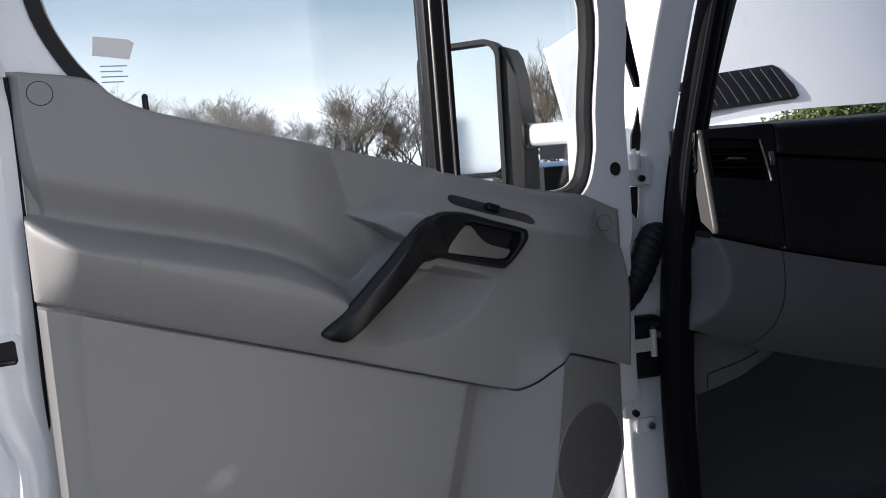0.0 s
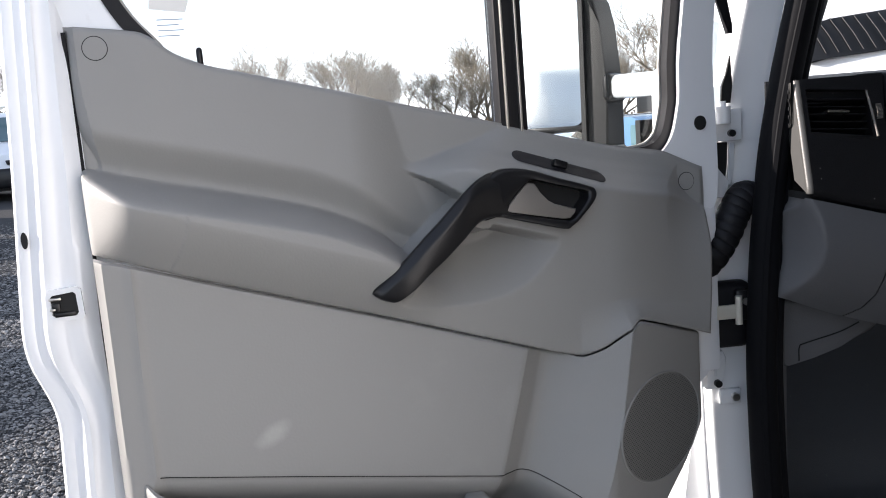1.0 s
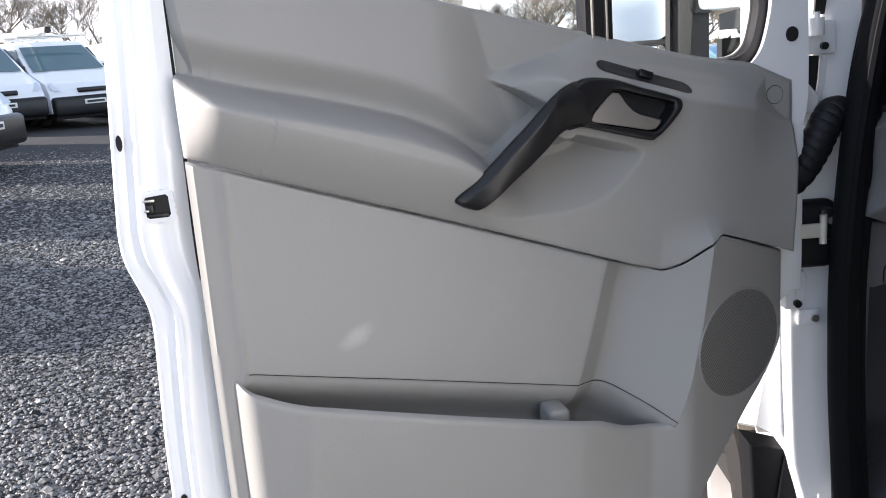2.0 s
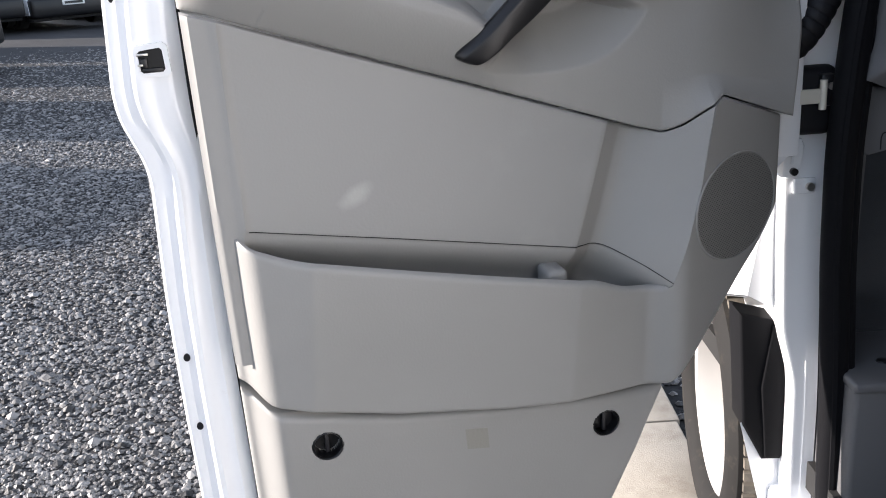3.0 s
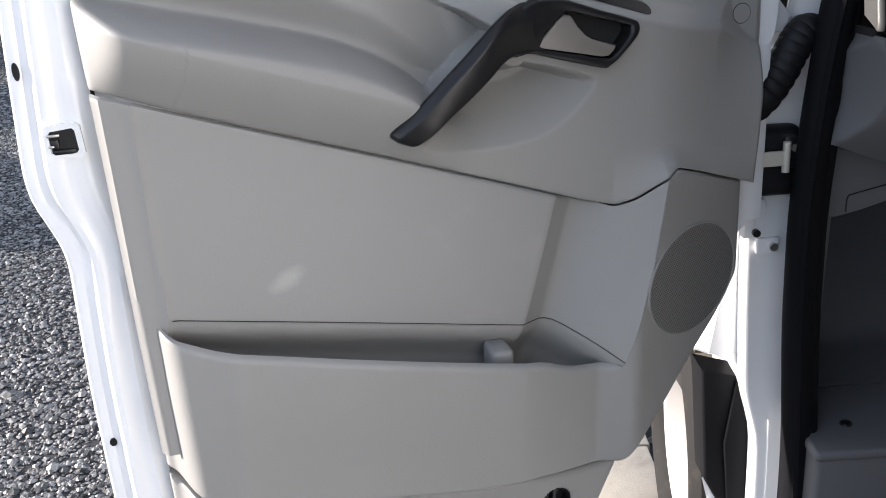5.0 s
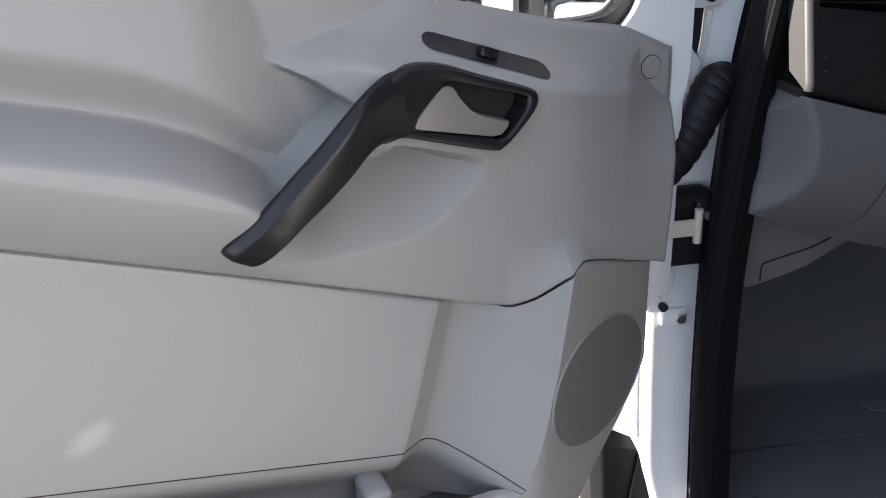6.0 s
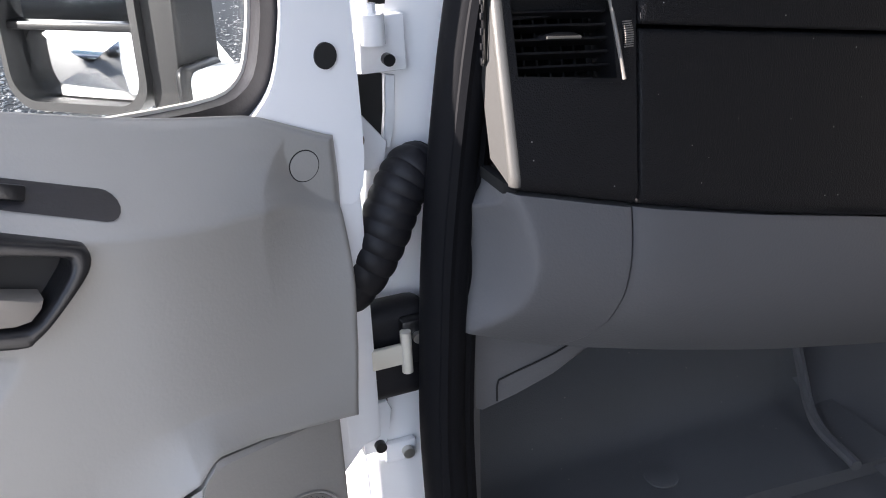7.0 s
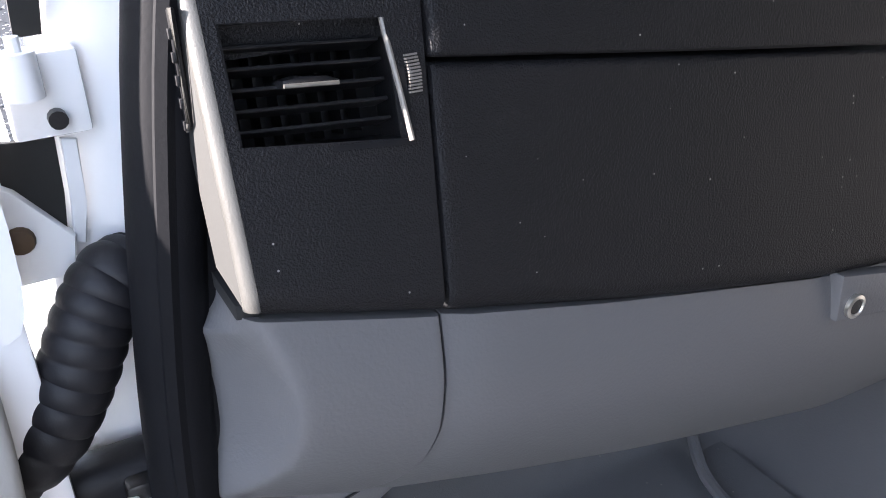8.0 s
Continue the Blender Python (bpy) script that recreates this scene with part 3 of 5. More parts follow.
for k in range(len(win_deep)):
    p0, p1, p2, p3 = (Vector((*win_deep[(k + j - 1) % len(win_deep)], 0)) for j in range(4))
    for i in range(4):
        t = i / 4
        loop.append(0.5 * (2 * p1 + (p2 - p0) * t + (2 * p0 - 5 * p1 + 4 * p2 - p3) * t * t + (3 * p1 - p0 - 3 * p2 + p3) * t ** 3))


def closed_band(points, w0, w1, inset):
    """A band along a closed outline, inset towards its middle."""
    n = len(points)
    outer, inner = [], []
    for k in range(n):
        d = (points[(k + 1) % n] - points[k - 1]).normalized()
        nrm = Vector((-d.y, d.x))
        q = points[k].xy
        outer.append(tuple(q + nrm * 0.008))
        inner.append(tuple(q - nrm * inset(q)))
    band = ring(bmesh.new(), outer, inner, w0, w1, at)
    for v in band.verts:
        v.co.y += 0.026 * (1 - step(0.18, 0.34, -v.co.x))
    return band


part("window_seal", closed_band(loop, -0.022, 0.003, lambda q: 0.028 - 0.017 * step(0.3, 0.6, q.x)), RUBBER, door, "black rubber window seal")
part("inner_seal", closed_band(loop, -0.022, -0.017, lambda q: 0.031 - 0.016 * step(0.3, 0.6, q.x)), PALELIP, door, "inner lip of the window seal, pale with its bright reflection")
# divider between the two panes
bm = bmesh.new()
box(bm, -0.384, -0.340, -0.002, 0.036, 1.48, 2.17, 0.004)
post = part("window_divider", bm, RUBBER, door, "black upright between the panes")
for x in (-0.374, -0.352):
    boxed("divider_strip", x - 0.002, x + 0.002, -0.006, 0.0, 1.48, 2.16, CHROME, post, 0.001)


def pane(name, outline, w):
    ob = part(name, prism(bmesh.new(), outline, w - 0.004, w, at), GLASS, door, "clear window glass", smooth=False)
    ob.visible_shadow = False
    return ob


pane("main_pane", [(0.384, 1.50), (0.384, 2.16), (0.88, 2.17), (0.93, 2.10), (0.94, 1.93), (0.93, 1.79), (0.90, 1.70), (0.80, 1.58), (0.566, 1.52)], -0.022)
pane("quarter_pane", [(0.341, 1.48), (0.341, 2.12), (0.27, 2.07), (0.060, 1.84), (0.062, 1.53), (0.09, 1.47), (0.2, 1.455)], -0.046)
lab = part("window_label", prism(bmesh.new(), [(0.857, 1.743), (0.812, 1.738), (0.806, 1.733), (0.814, 1.712), (0.860, 1.718)], -0.0215, -0.0205, at), LABEL, door, "faded paper label on the glass", smooth=False)
for k in range(4):
    boxed("print_line", -0.852, -0.818 - 0.006 * (k % 2), 0.0208, 0.0214, 1.703 - 0.007 * k, 1.7045 - 0.007 * k, PRINT, lab, 0.0)

def follow(outline, w_of, w0, w1, n_in=3):
    """A flat plate that lies on the trim's own surface."""
    bm = bmesh.new()
    ca = sum(p[0] for p in outline) / len(outline)
    cb = sum(p[1] for p in outline) / len(outline)
    rings = []
    for k in range(n_in + 1):
        f = 1 - k / n_in * 0.98
        rings.append([bm.verts.new(at(ca + (a - ca) * f, cb + (b - cb) * f, w_of(ca + (a - ca) * f, cb + (b - cb) * f) + w1)) for a, b in outline])
    low = [bm.verts.new(at(a, b, w_of(a, b) + w0)) for a, b in outline]
    n = len(outline)
    for k in range(n):
        j = (k + 1) % n
        bm.faces.new((low[k], low[j], rings[0][j], rings[0][k]))
        for r in range(n_in):
            bm.faces.new((rings[r][k], rings[r][j], rings[r + 1][j], rings[r + 1][k]))
    bm.faces.new(rings[-1])
    return bm


# caps, lock pin, switch slot
for a, b, r, nm in ((0.930, 1.667, 0.0145, "trim_cap"), (0.076, 1.415, 0.0135, "trim_cap")):
    w = upper_w(a, b)
    part("cap_joint", follow(disc_outline(a, b, r + 0.0011, r + 0.0011, 32), upper_w, -0.003, 0.0004), DARK, door)
    part(nm, follow(disc_outline(a, b, r, r, 32), upper_w, -0.003, 0.0011), TRIM, door)
bm = bmesh.new()
tube(bm, [at(0.803, 1.63, 0.004), at(0.803, 1.652, 0.004), at(0.803, 1.660, 0.004), at(0.803, 1.663, 0.004)], lambda t: 0.0042 if t < 0.9 else 0.0022, 12, up=(1, 0, 0))
part("lock_pin", bm, BLACK, door, "small black lock pin")


def capsule(a, b, half, r, tilt, n=9):
    pts = []
    for s, q0 in ((1, -math.pi / 2), (-1, math.pi / 2)):
        for k in range(n):
            q = q0 + math.pi * k / (n - 1)
            pts.append((s * half + r * 0.9 * math.cos(q) * 1.7, r * math.sin(q)))
    c, sn = math.cos(tilt), math.sin(tilt)
    return [(a + x * c - y * sn, b + x * sn + y * c) for x, y in pts]


slot = part("switch_panel", follow(capsule(0.3135, 1.462, 0.060, 0.0080, 0.333), upper_w, -0.004, 0.0018), SLOTM, door, "slim dark switch panel")
bm = box(bmesh.new(), -0.011, 0.011, -0.007, 0.007, -0.005, 0.006, 0.002)
bmesh.ops.transform(bm, matrix=Matrix.Translation(at(0.314, 1.464, upper_w(0.314, 1.462) + 0.004)) @ pose(0, 0, 0, -15, 20, 0), verts=bm.verts)
part("window_switch", bm, BLACK, slot)

# pull handle, its bezel and the release lever
def bezel_w(u, z):
    """The lever's frame leans back towards its top and runs over into the grip."""
    grip = float(np.interp(u, (0.40, 0.47, 0.52, 0.56, 0.585, 0.605, 0.62), (0.112, 0.121, 0.126, 0.1265, 0.122, 0.116, 0.110)))
    k = step(0.40, 0.50, u)
    return (0.0945 - 0.26 * (z - 1.42)) * (1 - k) + grip * k


def loft(bm, pairs, height, lanes, ring_shut):
    """A moulding between two edges; lanes are (share across, drop)."""
    rows = []
    for k, (p, q) in enumerate(pairs):
        row = []
        for f, drop in lanes:
            c = p.lerp(q, f)
            row.append(bm.verts.new(at(c.x, c.y, height(k, c) - drop)))
        rows.append(row)
    for k in range(len(rows) if ring_shut else len(rows) - 1):
        r0, r1 = rows[k], rows[(k + 1) % len(rows)]
        for j in range(len(lanes) - 1):
            bm.faces.new((r0[j], r0[j + 1], r1[j + 1], r1[j]))
    if not ring_shut:
        bm.faces.new(rows[0])
        bm.faces.new(rows[-1])
    return bm


bez_o = [(0.425, 1.467), (0.380, 1.465), (0.337, 1.450), (0.290, 1.434), (0.279, 1.427), (0.282, 1.413), (0.307, 1.391), (0.325, 1.379), (0.338, 1.377), (0.395, 1.393), (0.434, 1.404), (0.458, 1.404), (0.458, 1.445)]
bez_i = [(0.384, 1.444), (0.373, 1.449), (0.339, 1.439), (0.298, 1.427), (0.293, 1.421), (0.297, 1.412), (0.318, 1.392), (0.327, 1.388), (0.336, 1.389), (0.388, 1.401), (0.417, 1.408), (0.424, 1.412), (0.402, 1.430)]
lanes = [(0, 0.045), (0, 0.008), (0.05, 0.003), (0.16, 0.0006), (0.28, 0), (0.72, 0), (0.88, 0.0008), (0.97, 0.003), (1, 0.006), (1, 0.034)]
bm = loft(bmesh.new(), list(zip(closed(bez_o), closed(bez_i))), lambda k, c: bezel_w(c.x, c.y) - 0.006 * step(0.415, 0.452, c.x), lanes, True)
handle = part("pull_handle", bm, BLACK, door, "black diagonal pull handle with lever bezel", angle=50)
# the grip: a flat bar with a broad bevel up its outer side
side_a = spline([(0.6165, 1.3155, 0.007), (0.6200, 1.321, 0.0015), (0.615, 1.330, 0), (0.588, 1.352, 0), (0.553, 1.385, 0), (0.524, 1.410, 0), (0.490, 1.440, 0), (0.467, 1.455, 0), (0.446, 1.463, 0), (0.424, 1.467, 0.001), (0.400, 1.468, 0.006)], 5)
side_b = spline([(0.603, 1.3095, 0), (0.590, 1.3085, 0), (0.570, 1.320, 0), (0.544, 1.341, 0), (0.517, 1.361, 0), (0.493, 1.380, 0), (0.475, 1.395, 0), (0.461, 1.402, 0), (0.444, 1.404, 0), (0.425, 1.402, 0), (0.405, 1.398, 0)], 5)
lanes = [(0.36, 0.052), (0.05, 0.018), (0, 0.014), (0.03, 0.009), (0.07, 0.007), (0.22, 0.0018), (0.27, 0.0006), (0.33, 0.0003), (0.88, 0.0003), (0.95, 0.002), (0.99, 0.006), (1, 0.012), (1, 0.052)]
bm = loft(bmesh.new(), [(p.xy, q.xy) for p, q in zip(side_a, side_b)], lambda k, c: bezel_w(c.x, c.y) - side_a[k].z, lanes, False)
part("grip", bm, BLACK, handle, "black grip bar", angle=60)


def on_bezel(a, b, w):
    return at(a, b, bezel_w(a, b) + w)


part("lever_well", prism(bmesh.new(), [tuple(p) for p in closed(bez_i, 2)], -0.034, -0.030, on_bezel), DARK, handle)
lev = [(0.424, 1.4115), (0.387, 1.442), (0.381, 1.446), (0.372, 1.444), (0.367, 1.437), (0.363, 1.425), (0.356, 1.417), (0.346, 1.413), (0.314, 1.403), (0.317, 1.397), (0.325, 1.391), (0.335, 1.3905), (0.420, 1.4095)]
part("release_lever", prism(bmesh.new(), lev, -0.024, -0.004, on_bezel, 0.002, 2), LEVER, handle, "satin silver release lever")

part("pocket_line", tube(bmesh.new(), [at(u, BACKZ(u), insert_w(u, BACKZ(u)) - 0.0001) for u in np.linspace(0.315, 0.918, 60)], 0.0007, 6), DARK, door)

# speaker grille: a dished plate of fine mesh
sp_o = disc_outline(0.184, 1.050, 0.093, 0.083, 40, 0.12)


def cheek_w(u, z):
    return front_w(u, z)


bm = follow(sp_o, cheek_w, -0.003, 0.0015, 4)
grille = part("speaker_grille", bm, GRILLE, door, "dark grey perforated speaker grille")
c, s = math.cos(0.12), math.sin(0.12)
rim_pts = [Vector(at(a, b, cheek_w(a, b) + 0.001)) for a, b in disc_outline(0.184, 1.050, 0.0945, 0.0845, 48, 0.12)]
bm = tube(bmesh.new(), rim_pts + rim_pts[:1], 0.0016, 6, up=(0, 1, 0), caps=False)
part("grille_rim", bm, TRIM, grille)
bm = bmesh.new()
for i in range(-28, 29):
    for j in range(-44, 45):
        a = 0.184 + (i + 0.5 * (j % 2)) * 0.0036
        b = 1.050 + j * 0.0031
        da, db = (a - 0.184) * c + (b - 1.050) * s, -(a - 0.184) * s + (b - 1.050) * c
        if (da / 0.091) ** 2 + (db / 0.081) ** 2 < 1:
            w = cheek_w(a, b) + 0.0019
            bm.faces.new([bm.verts.new(at(a + 0.0009 * x, b + 0.0009 * y, cheek_w(a + 0.0009 * x, b) + 0.0019)) for x, y in ((1, 0), (0, 1), (-1, 0), (0, -1))])
part("grille_holes", bm, DARK, grille, smooth=False)

# cup divider in the pocket
bm = box(bmesh.new(), -0.505, -0.472, -0.106, -0.055, 0.93, 0.999, 0.008, 3)
part("pocket_divider", bm, TRIM, door)
part("pocket_floor", box(bmesh.new(), -0.87, -0.34, -0.098, -0.02, 0.885, 0.905, 0.004), TRIM, door)
# black discs and sleeves, put in to darken the fixing recesses like deep shade
for a, b in ((0.852, 0.784), (0.413, 0.727)):
    well_disc = part("fixing_well", prism(bmesh.new(), disc_outline(a, b, 0.0195, 0.0195, 24), 0.066, 0.0795, at), BLACK, door, "dark round fixing recess")
    wf = 0.105 - 0.06 * max(0.0, 0.78 - b) - 0.012 * step(0.45, 0.32, a)
    part("fixing_sleeve", lathe(bmesh.new(), [(0.0200, wf - 0.028), (0.0200, wf - 0.001), (0.0212, wf + 0.0006), (0.0232, wf - 0.0008)], 32, lambda x, y, h, a=a, b=b: at(a + x, b + y, h)), BLACK, well_disc)
    boxed("fixing_rib", -a - 0.003, -a + 0.003, -0.090, -0.070, b - 0.018, b + 0.018, SLOTM, well_disc, 0.001)
part("panel_patch", follow([(0.645, 0.768), (0.610, 0.763), (0.608, 0.727), (0.643, 0.732)], lambda u, z: 0.1052 - 0.06 * max(0.0, 0.78 - z), -0.001, 0.0004, 2), PATCH, door)

# latch, striker holes and buffers on the latch edge
latch_rim = [(a, b) for a, b in ((1.031, 1.333), (1.031, 1.360), (1.026, 1.367), (0.992, 1.369), (0.987, 1.364), (0.986, 1.330), (0.991, 1.324), (1.026, 1.327))]
lat = part("door_latch", prism(bmesh.new(), [(1.024, 1.332), (1.025, 1.359), (0.994, 1.362), (0.993, 1.330)], 0.0, 0.0165, at), DARK, door, "black door latch in a pressed white surround", smooth=False)
part("latch_surround", ring(bmesh.new(), latch_rim, [(1.025, 1.334), (1.025, 1.357), (1.022, 1.360), (0.997, 1.362), (0.994, 1.359), (0.993, 1.335), (0.996, 1.331), (1.022, 1.332)], 0.004, 0.0185, at), WHITE, lat, "pressed white latch surround")
boxed("latch_jaw", -1.027, -1.012, -0.0205, -0.012, 1.353, 1.3565, CHROME, lat, 0.001)
boxed("latch_pawl", -1.024, -1.014, -0.0200, -0.012, 1.337, 1.350, BLACK, lat, 0.002)
boxed("latch_bar", -1.022, -0.996, -0.0205, -0.012, 1.331, 1.337, BLACK, lat, 0.0015)
boxed("latch_spring", -1.027, -1.020, -0.0205, -0.012, 1.340, 1.343, CHROME, lat, 0.0008)

for a, b in ((1.034, 0.915), (1.033, 0.800)):
    part("drain_plug", prism(bmesh.new(), disc_outline(a, b, 0.005, 0.006, 14), -0.012, 0.0035, at), RUBBER, door)
part("edge_slot", prism(bmesh.new(), disc_outline(1.047, 1.433, 0.004, 0.011, 14), -0.012, 0.0035, at), RUBBER, door)
part("bolt_hole", prism(bmesh.new(), disc_outline(0.043, 1.505, 0.0105, 0.0115, 24), -0.01, 0.0005, at), DARK, door, "round dark access hole")
# dark rubber line between paint and trim on both sides
bm = tube(bmesh.new(), [at(0.9675 + 0.002 * math.sin(z * 7), z, 0.004) for z in np.linspace(0.5, 1.69, 30)], 0.0032, 6, up=(1, 0, 0))
part("edge_gasket", bm, RUBBER, door)
# hinge side edge of the painted shell
bm = bmesh.new()
box(bm, -0.060, -0.016, 0.003, 0.055, 1.09, 1.43, 0.006)
part("hinge_edge", bm, WHITE, door)
# outer skin, cut away towards the wheel arch
def skin(s, t, out):
    u = 0.012 + 1.036 * s
    low = max(0.42, float(np.interp(u, (0.0, 0.085, 0.135, 0.26, 0.325, 0.415, 0.48, 0.50), (1.08, 1.055, 0.99, 0.87, 0.795, 0.575, 0.47, 0.42))))
    top = 1.43 + 0.19 * s
    z = low + (top - low) * t
    return at(u, z, -0.056 - out * 0.035 * math.sin(math.pi * min(1.0, max(0.0, 0.15 + 0.7 * (z - 0.42) / 1.1))))


bm = sheet(bmesh.new(), lambda s, t: skin(s, t, 1.0), 60, 14, lambda s, t: skin(s, t, -0.1))
part("outer_skin", bm, WHITE, door)

# door mirror on two arms
mir_m = Matrix.Translation((-0.254, 0.196, 1.60)) @ pose(0, 0, 0, 0, 0, -40) @ pose(0, 0, 0, -2, 0, 0)
mirror = new("door_mirror")
mirror.parent = door
mirror.matrix_basis = door.matrix_basis.inverted() @ mir_m
tagged(mirror, "black door mirror with two glasses on white arms")


def rounded(x0, x1, z0, z1, r, n=6):
    pts = []
    for cx, cz, q0 in ((x1 - r, z1 - r, 0), (x0 + r, z1 - r, 90), (x0 + r, z0 + r, 180), (x1 - r, z0 + r, 270)):
        for k in range(n + 1):
            q = radians(q0 + 90 * k / n)
            pts.append((cx + r * math.cos(q), cz + r * math.sin(q)))
    return pts


def mat_at(a, b, w):
    return (a, -w, b)


bm = ring(bmesh.new(), rounded(-0.104, 0.076, -0.182, 0.165, 0.036), rounded(-0.097, 0.067, -0.172, 0.156, 0.030), -0.02, 0.020, mat_at)
part("mirror_rim", bm, HOUSING, mirror)
part("glass_bar", box(bmesh.new(), -0.10, 0.07, -0.010, 0.010, -0.098, -0.089, 0.002), BLACK, mirror)
bm = prism(bmesh.new(), rounded(-0.102, 0.074, -0.180, 0.162, 0.036), -0.10, -0.012, mat_at)
for v in bm.verts:
    if v.co.y > 0.09:
        v.co.x *= 0.72
        v.co.z = -0.02 + (v.co.z + 0.02) * 0.8
part("mirror_housing", bm, HOUSING, mirror)
part("upper_glass", prism(bmesh.new(), rounded(-0.096, 0.067, -0.089, 0.156, 0.026), -0.006, 0.002, mat_at), MIRROR, mirror, "flat mirror glass", smooth=False)
# the wide-angle glass bulges
low = rounded(-0.094, 0.065, -0.170, -0.099, 0.020)
bm = bmesh.new()
rings = []
for k in range(9):
    f = 1 - k / 8 * 0.995
    rings.append([bm.verts.new((a * f, -0.006 + ((a * f) ** 2 + ((b + 0.1315) * f) ** 2) / 0.62, -0.1315 + (b + 0.1315) * f)) for a, b in low])
for r0, r1 in zip(rings, rings[1:]):
    for k in range(len(low)):
        j = (k + 1) % len(low)
        bm.faces.new((r0[k], r0[j], r1[j], r1[k]))
bm.faces.new(rings[-1])
part("lower_glass", bm, MIRROR, mirror, "wide-angle mirror glass")
# upright that carries the glass, broader towards its foot
bm = prism(bmesh.new(), [(0.072, -0.185), (0.116, -0.185), (0.115, -0.02), (0.104, 0.09), (0.094, 0.130), (0.084, 0.146), (0.072, 0.150)], -0.055, 0.012, mat_at, 0.008, 3)
part("mirror_post", bm, HOUSING, mirror)
for z0, z1 in ((-0.045, -0.004), (-0.172, -0.132)):
    arm = part("mirror_arm", box(bmesh.new(), 0.122, 0.235, -0.022, 0.040, z0, z1, 0.012, 3), WHITE, mirror, "white painted mirror arm")
    part("arm_collar", box(bmesh.new(), 0.112, 0.130, -0.027, 0.045, z0 - 0.005, z1 + 0.005, 0.010, 3), BLACK, arm)
part("arm_base", box(bmesh.new(), 0.200, 0.245, -0.024, 0.045, -0.180, 0.000, 0.014, 3), WHITE, mirror, "white mirror foot on the door corner")


# ---- the van's body round the door opening ----
body = thing("panel_van", "white van with its passenger doorway open", "van")

# hinge pillar, seen between the door and the seal
bm = bmesh.new()
PILLAR = smooth_curve([(0.35, 0.012), (0.60, 0.010), (0.90, -0.004), (1.10, -0.008), (1.30, 0.004), (1.45, 0.020), (1.60, 0.052), (1.80, 0.100), (2.10, 0.20)], 0.05)
prof = [(-0.020, 0.30), (-0.036, 0.020), (-0.0358, 0.010), (-0.0345, 0.0066), (-0.032, 0.0058), (-0.029, 0.0056), (-0.008, 0.0040), (0.008, 0.0028), (0.012, 0.0024), (0.018, 0.0018), (0.024, 0.0012), (0.030, 0.0008), (0.036, 0.012), (0.040, 0.30)]
sheet(bm, lambda s, t: (prof[round(s * 13)][0] + PILLAR(0.33 + 1.9 * t) + (0.022 * (1 - step(0.62, 0.76, 0.33 + 1.9 * t)) if s < 0.5 else 0.0), prof[round(s * 13)][1], 0.33 + 1.9 * t), 13, 60)
part("hinge_pillar", bm, WHITE, body, "white painted hinge pillar")
# weather strip round the doorway
sealx = smooth_curve([(0.30, 0.046), (0.41, 0.043), (0.69, 0.034), (0.90, 0.020), (1.10, 0.016), (1.29, 0.027), (1.42, 0.043), (1.54, 0.062), (1.78, 0.122), (2.10, 0.22)], 0.05)
path = [(sealx(z), -0.072, z) for z in np.linspace(0.30, 2.1, 60)]
strip = part("door_seal", tube(bmesh.new(), path, 0.0245, 14, squash=1.0, up=(0, 1, 0)), SEALRUB, body, "black rubber door seal")
part("seal_lip", tube(bmesh.new(), [(x + 0.024, y + 0.004, z) for x, y, z in path], 0.014, 10, up=(0, 1, 0)), SEALRUB, strip)
part("seal_bead", tube(bmesh.new(), [(x - 0.004, y - 0.017, z) for x, y, z in path], 0.009, 8, up=(0, 1, 0)), SEALRUB, strip)
# black inner post trim
bm = bmesh.new()
sheet(bm, lambda s, t: (sealx(0.30 + 1.8 * t) + 0.02 + 0.075 * s * step(0.45, 0.95, t) + 0.022 * s, -0.062 + 0.10 * s ** 2, 0.30 + 1.8 * t), 6, 50)
part("post_trim", bm, SEALRUB, body)
part("post_side", sheet(bmesh.new(), lambda s, t: (sealx(0.30 + 1.8 * t) + 0.022 + 0.02 * s, -0.060 + 0.06 * s, 0.30 + 1.8 * t), 2, 40), SEALRUB, body)

# front wing with its wheel arch; its trailing flange faces rearwards
HUBY, HUBZ = 0.47, 0.345


def wing_low(y):
    d = 0.415 ** 2 - (y - HUBY) ** 2
    return max(0.40, HUBZ + math.sqrt(d)) if d > 0.0 else 0.40


def wing(s, t):
    y = 0.048 + 1.1 * s
    lo = max(wing_low(y), 0.80 - 0.35 * (y - 0.05)) if y < 0.35 else wing_low(y)
    flare = math.exp(-((y - HUBY) / 0.34) ** 2)
    z = lo + (1.30 - lo) * t
    return (-0.060 - 0.16 * max(0.0, 0.93 - z) * 0.9 - 0.030 * flare * (1 - t) + 0.11 * max(0.0, z - 0.95), y, z)


part("front_wing", sheet(bmesh.new(), wing, 60, 24), WHITE, body, "white front wing over the wheel")
part("wing_flange", sheet(bmesh.new(), lambda s, t: (wing(0, t)[0] * (1 - s) + s * -0.004, 0.047 + 0.006 * s, wing(0, t)[2] - 0.05 * s * (1 - t)), 6, 20), WHITE, body, "white rear flange of the wing")
part("wing_arch", sheet(bmesh.new(), lambda s, t: (wing(s, 0)[0] + 0.10 * t, wing(s, 0)[1], wing(s, 0)[2] - 0.004), 60, 2), WHITE, body)
bm = prism(bmesh.new(), [(-0.095, 0.762), (-0.030, 0.742), (0.062, 0.727), (0.064, 0.430), (-0.038, 0.434), (-0.080, 0.517)], -0.12, -0.056, lambda a, b, w: (a, -w, b), 0.006, 3)
cover = part("arch_cover", bm, SEALRUB, body, "black plastic cover behind the wheel")
